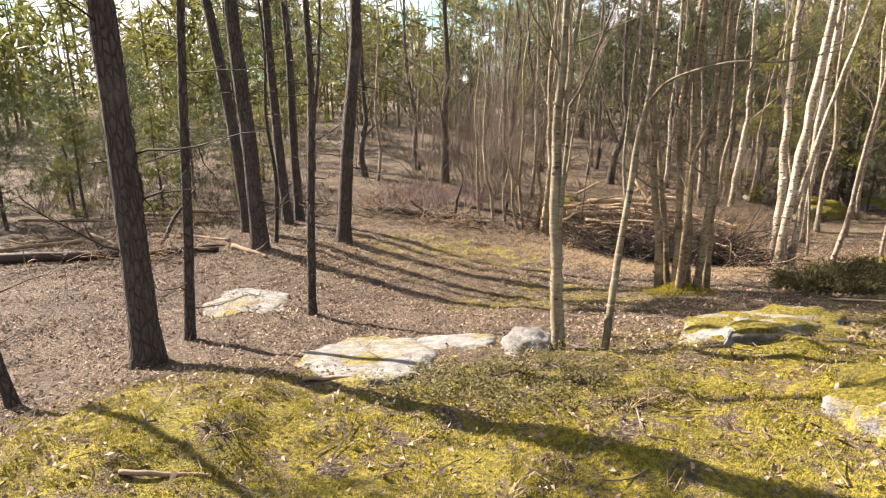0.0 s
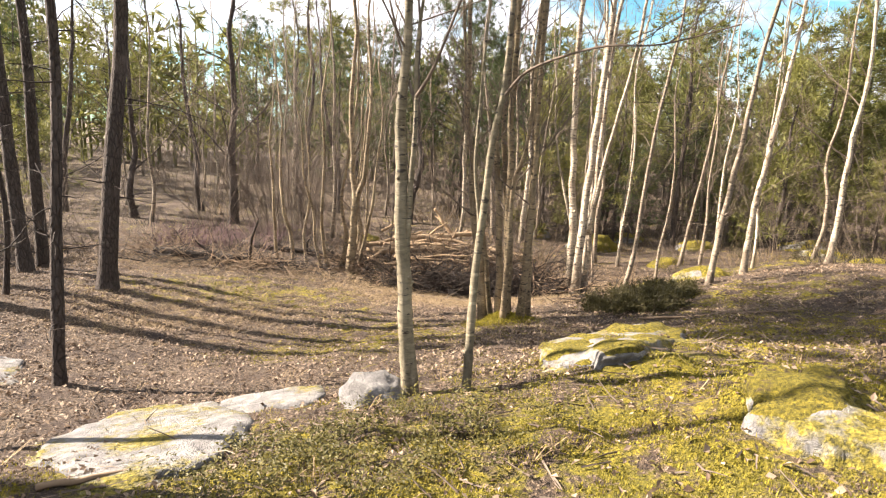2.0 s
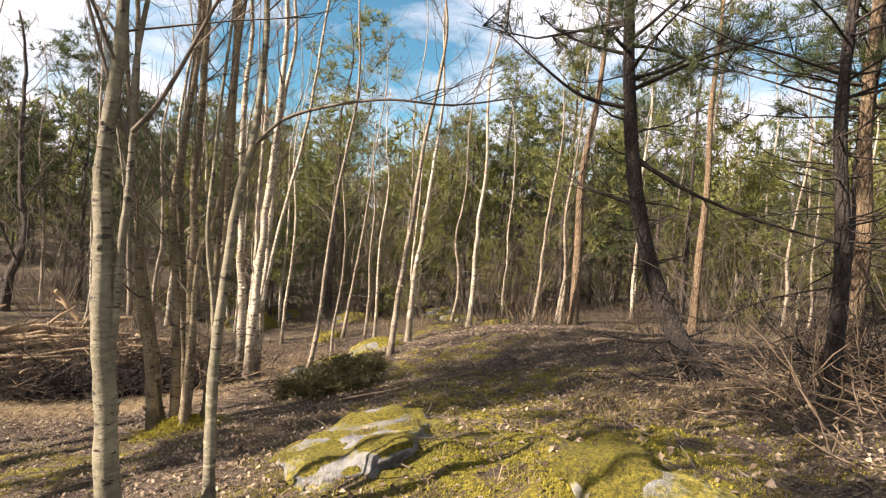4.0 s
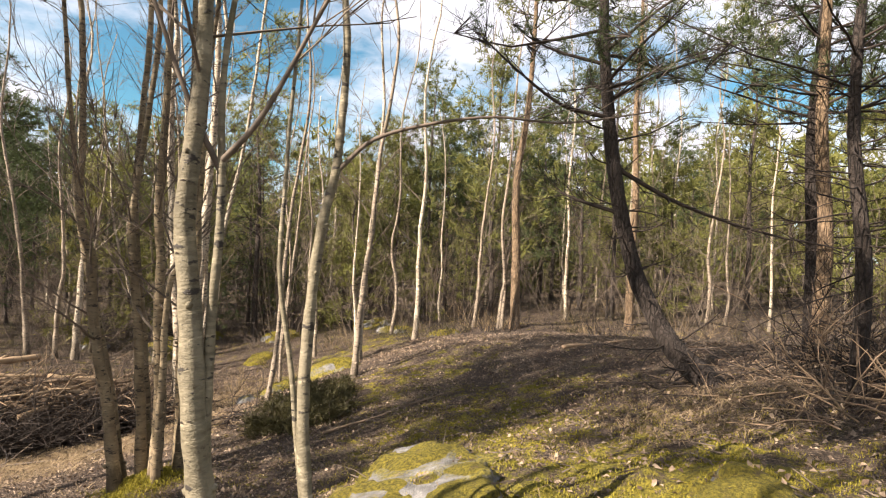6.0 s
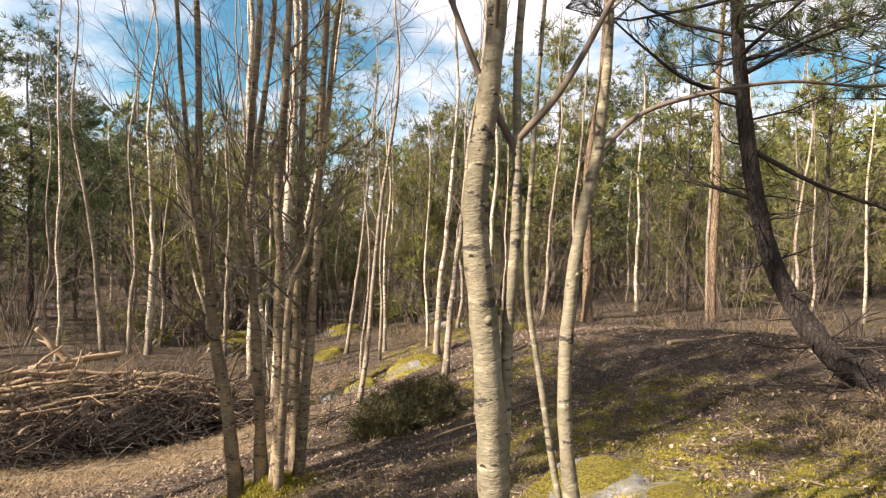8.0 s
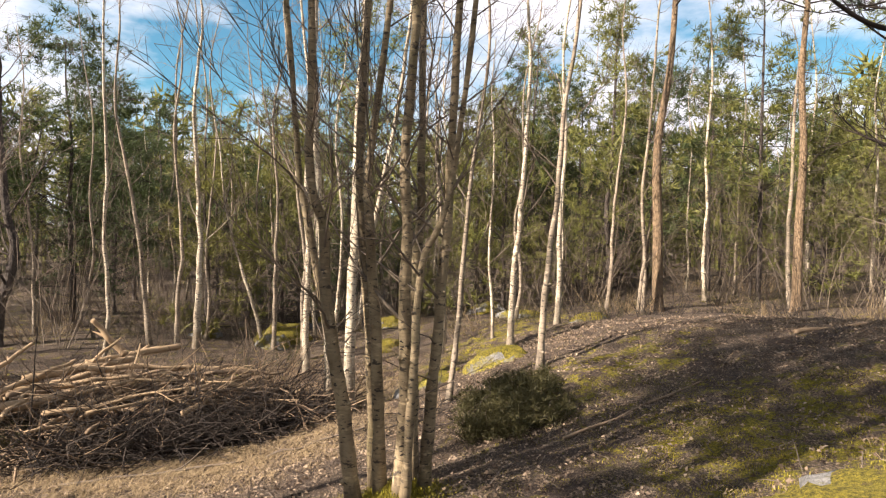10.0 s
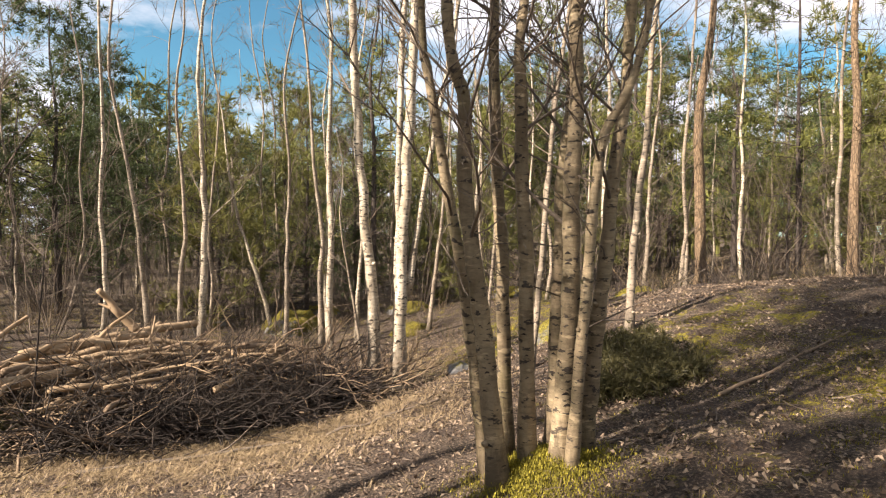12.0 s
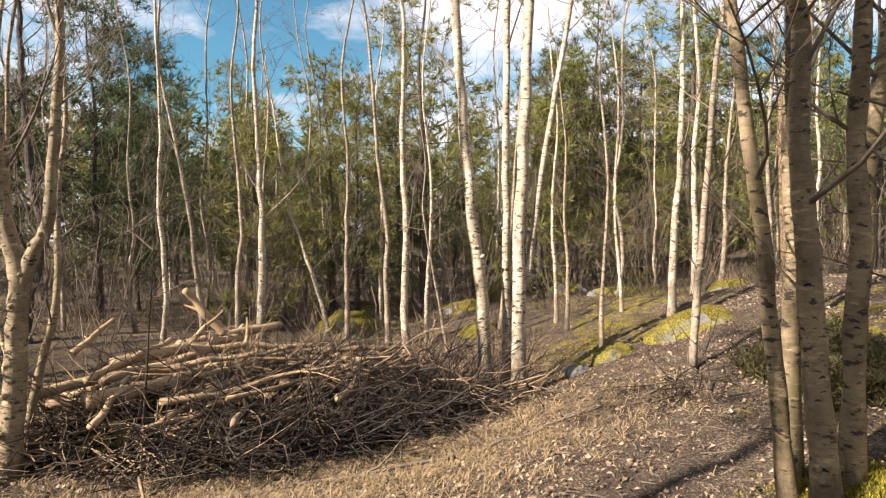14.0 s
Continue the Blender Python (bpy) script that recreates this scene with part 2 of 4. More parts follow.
# ---- ground ----
# spline weights of the land, every 2.5 m from (-7.5, -5), column by column
LAND = np.array([
    (-0.57, -0.76, -0.95, -1.04, -0.89, -0.99, -1.3, -1.46, -1.5, -1.54),
    (-0.38, -0.24, -0.3, -1.11, -1.13, -0.96, -1.21, -1.38, -1.49, -1.64),
    (-0.21, 0.07, 0.36, -0.25, -0.91, -1.02, -1.05, -1.3, -1.53, -1.74),
    (-0.02, 0.02, -0.18, -0.13, -0.71, -1.57, -1.34, -1.48, -1.66, -1.79),
    (0.12, 0.36, 0.42, 0.12, -0.61, -1.23, -1.67, -1.84, -1.84, -1.73),
    (0.19, 0.34, 0.44, 0.06, -0.88, -0.96, -1.89, -2.01, -1.8, -1.55),
    (0.27, 0.15, 0.06, 0.01, -0.21, -0.53, -1.94, -2.08, -1.68, -1.51),
    (0.39, 0.02, -0.29, -0.32, -0.31, -0.59, -1.35, -1.91, -2.15, -1.96),
    (0.5, -0.02, -0.5, -0.64, -0.68, -0.85, -1.14, -1.48, -1.89, -2.13),
    (0.54, -0.07, -0.61, -0.94, -1.11, -1.21, -1.21, -1.26, -1.6, -2.11),
])


def land(x, y):
    """The smooth height of the land; arrays or numbers."""
    u = np.clip((np.asarray(x, float) + 7.5) / 2.5, 1, LAND.shape[0] - 2.001)
    v = np.clip((np.asarray(y, float) + 5.0) / 2.5, 1, LAND.shape[1] - 2.001)
    i, j = np.floor(u).astype(int), np.floor(v).astype(int)
    f, g = u - i, v - j

    def weights(f):
        return (1 - f) ** 3 / 6, (3 * f ** 3 - 6 * f * f + 4) / 6, (-3 * f ** 3 + 3 * f * f + 3 * f + 1) / 6, f ** 3 / 6

    z = 0.0
    for k, a in enumerate(weights(f)):
        for l, b in enumerate(weights(g)):
            z = z + a * b * LAND[i - 1 + k, j - 1 + l]
    return z


def bump(x, y, cx, cy, sx, sy=None, turn=0.0):
    """A soft mound of height 1; arrays or numbers."""
    c, s = math.cos(turn), math.sin(turn)
    dx, dy = x - cx, y - cy
    a, b = (c * dx + s * dy) / sx, (-s * dx + c * dy) / (sy or sx)
    return np.exp(-a * a - b * b)


def mossy_rule(x, y):
    """How mossy the ground is, 0 to 1."""
    v = 0.22
    v = v + 0.46 * bump(x, y, -0.6, 1.8, 2.6, 2.0) + 0.20 * bump(x, y, -1.6, 2.7, 1.0, 0.8) + 0.10 * bump(x, y, 3.0, 2.8, 1.0, 0.6) + 0.24 * bump(x, y, 5.6, 4.4, 1.6, 0.8, -0.6) + 0.17 * bump(x, y, 2.6, 3.4, 1.9, 1.6)
    v = v + 0.22 * bump(x, y, 2.4, 3.9, 0.9, 0.6, 0.7) + 0.14 * bump(x, y, 2.3, 2.4, 0.8) + 0.42 * bump(x, y, 0.5, 10.3, 2.6, 1.3) + 0.34 * bump(x, y, 1.2, 6.8, 1.6, 0.8) + 0.14 * bump(x, y, 1.2, 2.2, 1.2, 0.9)
    v = v + 0.36 * bump(x, y, 6.6, 6.3, 2.0, 0.8, -0.5) + 0.35 * bump(x, y, 8.0, 9.4, 1.6, 1.0) + 0.25 * bump(x, y, 4.2, 4.6, 1.2)
    v = v + 0.30 * bump(x, y, 11.0, 9.5, 3.0, 1.0) + 0.18 * bump(x, y, 1.6, 8.2, 1.0)
    v = v + 0.14 * np.clip((np.hypot(x - 1, y - 5) - 8) / 5, 0, 1)
    return v - 0.25 * bump(x, y, 3.8, 10.0, 2.2, 1.4, -0.8) - 0.15 * bump(x, y, -2.5, 6.5, 2.2)


def strawy_rule(x, y):
    v = 0.16
    v = v + 0.50 * bump(x, y, 3.6, 9.9, 2.6, 1.1, -0.8) + 0.35 * bump(x, y, 6.8, 10.5, 1.8, 1.2) + 0.30 * bump(x, y, -0.5, 9.0, 2.6, 1.8)
    return v + 0.30 * bump(x, y, 4.2, 2.6, 1.3, 1.1) + 0.25 * bump(x, y, -1.0, 13.0, 3.5, 2.0) + 0.22 * bump(x, y, 9.0, 13.5, 3.0, 2.0)


def swells(x, y):
    return 0.20 * bump(x, y, -1.5, 2.4, 0.8, 1.0) + 0.17 * bump(x, y, 2.5, 4.0, 0.85, 0.6, 0.7) + 0.14 * bump(x, y, 2.35, 2.45, 0.55, 0.45)


def relief(x, y, moss):
    """Hummocks, tufts and moss cushions on top of the land."""
    z = 0.055 * noise.noise((x * 0.9, y * 0.9, 0.3)) + 0.028 * noise.noise((x * 2.6, y * 2.6, 4.1)) + 0.016 * noise.noise((x * 6.0, y * 6.0, 9.0))
    cushion = noise.noise((x * 3.4, y * 3.4, 6.0)) + 0.5 * noise.noise((x * 7.5, y * 7.5, 2.0))
    z += 0.11 * max(0.0, min(1.0, moss * 1.6 - 0.3)) * max(0.0, cushion)
    far = math.hypot(x - 3, y - 6)
    if far > 14:
        z += min(1.0, (far - 14) / 20) * 0.55 * noise.noise((x * 0.11, y * 0.11, 2.0))
    return z


# the near ground is laid out once on a fine grid
GRID_X, GRID_Y, GRID_STEP, GRID_NX, GRID_NY = -9.0, -2.0, 0.06, 440, 400
grid_x, grid_y = np.meshgrid(GRID_X + GRID_STEP * np.arange(GRID_NX), GRID_Y + GRID_STEP * np.arange(GRID_NY), indexing="ij")
MOSS_GRID = mossy_rule(grid_x, grid_y).tolist()
STRAW_GRID = strawy_rule(grid_x, grid_y).tolist()
HEIGHT_GRID = (land(grid_x, grid_y) + swells(grid_x, grid_y)).tolist()
for gi in range(GRID_NX):
    row, moss_row, gx = HEIGHT_GRID[gi], MOSS_GRID[gi], GRID_X + GRID_STEP * gi
    for gj in range(GRID_NY):
        row[gj] += relief(gx, GRID_Y + GRID_STEP * gj, moss_row[gj])


def from_grid(grid, x, y):
    """The grid's value at a place, or None beyond its edge."""
    u, v = (x - GRID_X) / GRID_STEP, (y - GRID_Y) / GRID_STEP
    if not (0 <= u < GRID_NX - 1 and 0 <= v < GRID_NY - 1):
        return None
    i, j = int(u), int(v)
    f, g = u - i, v - j
    a, b = grid[i], grid[i + 1]
    return (a[j] * (1 - g) + a[j + 1] * g) * (1 - f) + (b[j] * (1 - g) + b[j + 1] * g) * f


def mossy(x, y):
    v = from_grid(MOSS_GRID, x, y)
    return float(mossy_rule(x, y)) if v is None else v


def strawy(x, y):
    v = from_grid(STRAW_GRID, x, y)
    return float(strawy_rule(x, y)) if v is None else v


def ground(x, y):
    z = from_grid(HEIGHT_GRID, x, y)
    return float(land(x, y) + swells(x, y)) + relief(x, y, mossy(x, y)) if z is None else z


def mesh_from(name, verts, faces, material, parent=None, smooth=True, label=""):
    me = bpy.data.meshes.new(name)
    me.from_pydata([tuple(v) for v in verts], [], faces)
    if smooth:
        me.polygons.foreach_set("use_smooth", [True] * len(me.polygons))
    me.materials.append(material)
    ob = new(name, me)
    if parent is not None:
        ob.parent = parent
    if label:
        tagged(ob, label)
    return ob


def steps_out(lo, hi, fine, far, grow):
    """Grid lines: even inside lo..hi, growing out to far."""
    out = list(np.arange(lo, hi + fine / 2, fine))
    s = fine
    while out[-1] < far:
        s *= grow
        out.append(out[-1] + s)
    s = fine
    while out[0] > -far:
        s *= grow
        out.insert(0, out[0] - s)
    return out


def build_ground():
    xs, ys = steps_out(-5, 10, 0.06, 1500, 1.10), steps_out(-0.5, 13, 0.06, 1500, 1.10)
    verts, moss, straw = [], [], []
    for y in ys:
        for x in xs:
            verts.append((x, y, ground(x, y)))
            moss.append(mossy(x, y))
            straw.append(strawy(x, y))
    n = len(xs)
    faces = [(j * n + i, j * n + i + 1, (j + 1) * n + i + 1, (j + 1) * n + i) for j in range(len(ys) - 1) for i in range(n - 1)]
    ob = mesh_from("ground", verts, faces, GROUND)
    for key, values in (("moss", moss), ("straw", straw)):
        ob.data.attributes.new(key, "FLOAT", "POINT").data.foreach_set("value", values)
    return tagged(ob, "forest floor of moss, brown leaf litter and dry grass", "ground", kind="structure")


build_ground()


# ---- builders ----
def tube(verts, faces, pts, radii, sides=6, cap=True, rough=0.0, rng=random):
    """Adds a tapered tube along the points."""
    start = len(verts)
    p = [Vector(q) for q in pts]
    side = None
    for i, q in enumerate(p):
        d = (p[min(i + 1, len(p) - 1)] - p[max(i - 1, 0)])
        d = d.normalized() if d.length > 1e-6 else Vector((0, 0, 1))
        if side is None:
            side = d.cross(Vector((0.31, 0.87, 0.37)) if abs(d.z) > 0.5 else Vector((0, 0, 1))).normalized()
        side = (side - d * side.dot(d)).normalized()
        up = d.cross(side)
        for k in range(sides):
            a = 2 * math.pi * k / sides
            r = radii[i] * (1 + rough * (rng.random() - 0.5))
            verts.append(q + side * (math.cos(a) * r) + up * (math.sin(a) * r))
    for i in range(len(p) - 1):
        for k in range(sides):
            a, b = start + i * sides + k, start + i * sides + (k + 1) % sides
            faces.append((a, b, b + sides, a + sides))
    if cap and sides > 2:
        faces.append(tuple(range(start + sides - 1, start - 1, -1)))
        faces.append(tuple(range(start + (len(p) - 1) * sides, start + len(p) * sides)))


def wander(start, way, length, steps, wobble, lift, rng):
    """A path that strays as it grows; lift bends it upwards."""
    p, d = Vector(start), Vector(way).normalized()
    pts = [p.copy()]
    for _ in range(steps):
        d = (d + Vector((rng.gauss(0, wobble), rng.gauss(0, wobble), rng.gauss(0, wobble) + lift))).normalized()
        p = p + d * (length / steps)
        pts.append(p.copy())
    return pts


def taper(r0, r1, n, power=1.0):
    return [r0 + (r1 - r0) * (i / (n - 1)) ** power for i in range(n)]


def smooth_path(pts, per=6):
    """Catmull-Rom through the points."""
    p = [Vector(q) for q in pts]
    p = [p[0] * 2 - p[1]] + p + [p[-1] * 2 - p[-2]]
    out = []
    for i in range(1, len(p) - 2):
        for k in range(per):
            t = k / per
            a, b, c, d = p[i - 1], p[i], p[i + 1], p[i + 2]
            out.append(0.5 * (2 * b + (c - a) * t + (2 * a - 5 * b + 4 * c - d) * t * t + (3 * b - a - 3 * c + d) * t ** 3))
    out.append(p[-2].copy())
    return out


def base_empty(name, x, y, z=None):
    e = new(name)
    e.empty_display_size = 0.2
    e.location = (x, y, ground(x, y) - 0.03 if z is None else z)
    return e


def twig_sprays(verts, faces, start, way, length, radius, depth, rng, sides=3, bushy=3, lift=0.05, wobble=0.16):
    """A twig with side twigs, added to one mesh."""
    n = 4 if depth else 3
    path = wander(start, way, length, n, wobble, lift, rng)
    tube(verts, faces, path, taper(radius, radius * 0.35, n + 1), sides, False)
    if depth:
        for _ in range(bushy):
            k = rng.randint(1, n)
            d = (path[k] - path[k - 1]).normalized()
            out = (d + Vector((rng.gauss(0, 0.6), rng.gauss(0, 0.6), rng.gauss(0.15, 0.5)))).normalized()
            twig_sprays(verts, faces, path[k], out, length * rng.uniform(0.4, 0.65), radius * 0.55, depth - 1, rng, 3, bushy, lift, wobble)


def along(path, f):
    x = f * (len(path) - 1)
    i = min(int(x), len(path) - 2)
    return path[i].lerp(path[i + 1], x - i), (path[i + 1] - path[i]).normalized()


def stem_path(shape, height):
    """Carries a stem, given by its lowest points, on to its height."""
    pts = [Vector(p) for p in shape]
    d = (pts[-1] - pts[-2]).normalized()
    d = (d * 0.6 + Vector((0, 0, 1)) * 0.6).normalized()
    last = pts[-1]
    rest = height - (last.z - pts[0].z)
    if rest > 0.8:
        for k in (0.35, 0.7, 1.0):
            wob = Vector((math.sin(last.x * 31 + k * 7), math.cos(last.y * 23 + k * 5), 0)) * 0.025 * rest
            pts.append(last + d * (rest * k) + wob)
    return smooth_path(pts, 7)


def add_stem(tree, shape, radius, height, material, rng, limbs=6, low=0.3, flare=1.35, twig_depth=2, limb_size=0.25, name="trunk", sides=12, scars=0):
    """A stem of a bare broadleaf tree with its limbs and twigs; shape in the tree's own space."""
    path = stem_path(shape, height)
    path = [p + Vector((noise.noise((p.z * 2.2, radius * 90, 1.0)), noise.noise((p.z * 2.2, radius * 90, 7.0)), 0)) * (0.007 + 0.22 * radius) * min(1.0, max(0.0, p.z) * 1.5) for p in path]
    n = len(path)
    radii = [radius * (1.0 - 0.82 * (i / (n - 1)) ** 0.9) for i in range(n)]
    radii[0] *= flare
    radii[1] *= 1 + (flare - 1) * 0.55
    radii[2] *= 1 + (flare - 1) * 0.25
    radii = [r * (1 + 0.07 * math.sin(i * 2.3 + radius * 90)) for i, r in enumerate(radii)]
    v, f = [], []
    tube(v, f, path, radii, sides, True, 0.10, rng)
    # knots: small swellings where twigs fell
    for _ in range(int(4 + radius * 60)):
        k = rng.uniform(0.04, 0.6)
        q, d = along(path, k)
        r = radii[int(k * (n - 1))]
        out = d.cross(Vector((rng.gauss(0, 1), rng.gauss(0, 1), rng.gauss(0, 1)))).normalized()
        tube(v, f, [q + out * r * 0.7, q + out * r * 1.12 + d * r * 0.15, q + out * r * 1.3 + d * r * 0.3], [r * 0.42, r * 0.30, r * 0.14], 6, True)
    trunk = mesh_from(name, v, f, material, tree)
    if scars:
        cv, cf = [], []
        for _ in range(int(6 + radius * scars)):
            k = rng.uniform(0.02, 0.62)
            q, d = along(path, k)
            x = k * (n - 1)
            r = radii[int(x)] * (1 - x % 1) + radii[min(int(x) + 1, n - 1)] * (x % 1)
            a = rng.uniform(0, 2 * math.pi)
            w, h = r * rng.uniform(0.25, 0.5), rng.uniform(0.35, 0.8)
            across = d.cross(Vector((math.cos(a), math.sin(a), 0.1))).normalized()
            out = across.cross(d).normalized()
            # a drooping brow over a small lens
            ring = [q + out * math.sqrt(max(0.0, 1.0 - (u * w / r) ** 2)) * r * 1.035 + across * u * w + d * (h * w * (0.55 * (1 - u * u) * side - 0.5 * u * u)) for u, side in ((-1, 0), (-0.5, 1), (0, 1.2), (0.5, 1), (1, 0), (0.5, -0.6), (0, -0.5), (-0.5, -0.6))]
            i = len(cv)
            cv.extend(ring)
            cv.append(q + out * r * 1.10)
            cf.extend((i + k2, i + (k2 + 1) % 8, i + 8) for k2 in range(8))
        tagged(mesh_from("branch_scar", cv, cf, SCAR, trunk, label="black drooping branch scars"), kind="stuff")
    for k in range(limbs):
        tv, tf = [], []
        at = low + (0.96 - low) * (k + rng.random()) / max(limbs, 1)
        q, d = along(path, at)
        a = rng.uniform(0, 2 * math.pi)
        out = (Vector((math.cos(a), math.sin(a), rng.uniform(0.5, 1.3)))).normalized()
        length = height * limb_size * (1.15 - at) * rng.uniform(0.7, 1.2)
        lp = wander(q, out, length, 6, 0.12, 0.06, rng)
        r0 = radii[int(at * (n - 1))] * 0.28
        lv, lf = [], []
        tube(lv, lf, lp, taper(r0, r0 * 0.22, 7), 6, False)
        limb = mesh_from("limb", lv, lf, material if r0 > 0.016 else TWIG, tree)
        for _ in range(8):
            s, sd = along(lp, rng.uniform(0.25, 1.0))
            twig_sprays(tv, tf, s, (sd + Vector((rng.gauss(0, 0.5), rng.gauss(0, 0.5), rng.gauss(0.1, 0.4)))), length * rng.uniform(0.35, 0.6), max(r0 * 0.3, 0.004), twig_depth - 1, rng)
        tagged(mesh_from("spray", tv, tf, TWIG, limb, label="fine bare brown twigs"), kind="stuff")
    tv, tf = [], []
    for _ in range(limbs):
        q, d = along(path, rng.uniform(max(low - 0.12, 0.1), 1.0))
        a = rng.uniform(0, 2 * math.pi)
        twig_sprays(tv, tf, q, (math.cos(a), math.sin(a), rng.uniform(0.1, 0.9)), rng.uniform(0.4, 1.0), 0.006, twig_depth - 1, rng)
    if tv:
        tagged(mesh_from("spray", tv, tf, TWIG, tree, label="fine bare brown twigs"), kind="stuff")
    return trunk, path


def bare_tree(name, label, x, y, radius, height, lean=(0, 0), material=None, seed=0, limbs=6, low=0.3, bend=0.02, group="", twig_depth=2, limb_size=0.22):
    rng = random.Random(seed)
    t = base_empty(name, x, y)
    shape = [(0, 0, -0.1)]
    for k in (0.12, 0.25, 0.4):
        h = k * height
        shape.append((lean[0] * h + rng.gauss(0, bend) * height * 0.35, lean[1] * h + rng.gauss(0, bend) * height * 0.35, h))
    add_stem(t, shape, radius, height, material or THIN_BIRCH, rng, limbs, low, twig_depth=twig_depth, limb_size=limb_size, sides=10)
    return tagged(t, label, "tree", group)


def tuft(verts, faces, at, way, size, blades, width, rng):
    """A brush of needles: narrow blades that spread from one point."""
    w = Vector(way).normalized()
    for _ in range(blades):
        d = (w * 0.55 + Vector((rng.gauss(0, 0.6), rng.gauss(0, 0.6), rng.gauss(0, 0.6)))).normalized()
        s = d.cross(Vector((rng.gauss(0, 1), rng.gauss(0, 1), rng.gauss(0, 1)))).normalized() * width
        i = len(verts)
        b = Vector(at) + d * size * 0.12
        verts.extend((b - s, b + s, b + d * size * rng.uniform(0.7, 1.1)))
        faces.append((i, i + 1, i + 2))


def pine_tree(name, label, x, y, radius, height, lean=(0, 0), shape=None, seed=0, crown=0.5, reach=1.6, whorls=9, tufts=9, blades=9, size=0.2, width=0.012, stubs=10,
              bark=None, needles=None, group="", z=None, sides=12, split=True, dead=1.0):
    """A pine: trunk with flaking bark, dead lower stubs, limbs in whorls and brushes of needles."""
    rng = random.Random(seed)
    t = base_empty(name, x, y, z)
    if shape is None:
        shape = [(0, 0, -0.15)]
        for k in (0.15, 0.3, 0.45):
            h = k * height
            shape.append((lean[0] * h + rng.gauss(0, 0.004) * height, lean[1] * h + rng.gauss(0, 0.004) * height, h))
    path = stem_path(shape, height)
    n = len(path)
    radii = [radius * (1.0 - 0.88 * (i / (n - 1))) for i in range(n)]
    radii[0] *= 1.5
    radii[1] *= 1.2
    v, f = [], []
    tube(v, f, path, radii, sides, True, 0.13, rng)
    mesh_from("trunk", v, f, bark or PINE, t)
    sv, sf = [], []
    for _ in range(stubs):
        at = rng.uniform(0.06, crown + 0.05)
        q, d = along(path, at)
        a = rng.uniform(0, 2 * math.pi)
        twig_sprays(sv, sf, q, (math.cos(a), math.sin(a), rng.uniform(-0.25, 0.35)), rng.uniform(0.25, 0.95) * dead * min(1.0, reach * 0.6), max(0.007, radius * 0.09), 1, rng, 4, 2, 0.0, 0.15)
    if sv:
        tagged(mesh_from("deadwood", sv, sf, DARK_TWIG, t, label="bare dead lower branches"), kind="stuff")
    nv, nf, lv, lf = [], [], [], []
    for k in range(whorls):
        at = crown + (0.99 - crown) * (k + 0.5 * rng.random()) / whorls
        rest = (1 - at) / (1 - crown)
        for b in range(rng.randint(3, 5)):
            q, d = along(path, min(at + rng.uniform(-0.02, 0.02), 0.99))
            a = rng.uniform(0, 2 * math.pi)
            length = reach * (0.25 + 0.85 * rest ** 0.7) * rng.uniform(0.6, 1.15)
            lp = wander(q, (math.cos(a), math.sin(a), rng.uniform(0.0, 0.5)), length, 5, 0.13, 0.05, rng)
            r0 = max(0.007, radius * 0.13 * (0.4 + rest))
            if split:
                lv, lf, nv, nf = [], [], [], []
            tube(lv, lf, lp, taper(r0, r0 * 0.25, 6), 5 if split else 3, False)
            clumps = []
            for place in (0.5, 0.78, 1.0):
                s, sd = along(lp, place)
                clumps.append((s, sd, Vector((rng.gauss(0, 0.13), rng.gauss(0, 0.13), rng.gauss(0.05, 0.07))) * reach))
            for k2 in range(tufts):
                s, sd, middle = clumps[k2 % 3]
                o = middle + Vector((rng.gauss(0, 0.062), rng.gauss(0, 0.062), rng.gauss(0, 0.045))) * (0.5 + reach * 0.5) * 1.25
                tuft(nv, nf, s + o, sd + o * 2 + Vector((0, 0, 0.4)), size * rng.uniform(0.7, 1.25), blades, width, rng)
                if split:
                    tube(lv, lf, [s, s + o], [r0 * 0.3, r0 * 0.12], 3, False)
                else:
                    i = len(lv)
                    lv.extend((s, s + Vector((0, 0, r0 * 0.6)), s + o))
                    lf.append((i, i + 1, i + 2))
            if split:
                limb = mesh_from("limb", lv, lf, DARK_TWIG, t)
                tagged(mesh_from("foliage", nv, nf, needles or NEEDLE, limb, smooth=False), kind="stuff")
    if not split:
        tagged(mesh_from("branchwork", lv, lf, DARK_TWIG, t), kind="stuff")
        tagged(mesh_from("crown", nv, nf, needles or NEEDLE, t, smooth=False), kind="stuff")
    return tagged(t, label, "tree", group)


# ---- trees that stand near the way ----
def rel(e, pts):
    return [Vector(p) - e.location for p in pts]


# the two-stemmed birch right beside the way
rng = random.Random(11)
near_birch = tagged(base_empty("birch_tree", 0.87, 3.94), "slim grey birch with a thin second stem and peeling bark", "tree")
add_stem(near_birch, rel(near_birch, [(0.87, 3.94, -0.55), (0.82, 4.0, 0.1), (0.795, 4.04, 0.6), (0.78, 4.08, 1.07), (0.79, 4.07, 1.4), (0.80, 4.06, 1.75)]), 0.050, 8.0, GREY_BIRCH, rng, 5, 0.52, sides=18, scars=500)
add_stem(near_birch, rel(near_birch, [(0.89, 3.90, -0.52), (0.83, 4.01, 0.3), (0.832, 4.02, 0.78), (0.842, 4.015, 1.07), (0.845, 4.015, 1.34), (0.85, 4.01, 1.7)]), 0.0215, 4.2, GREY_BIRCH, rng, 2, 0.65, name="second_stem", scars=500)
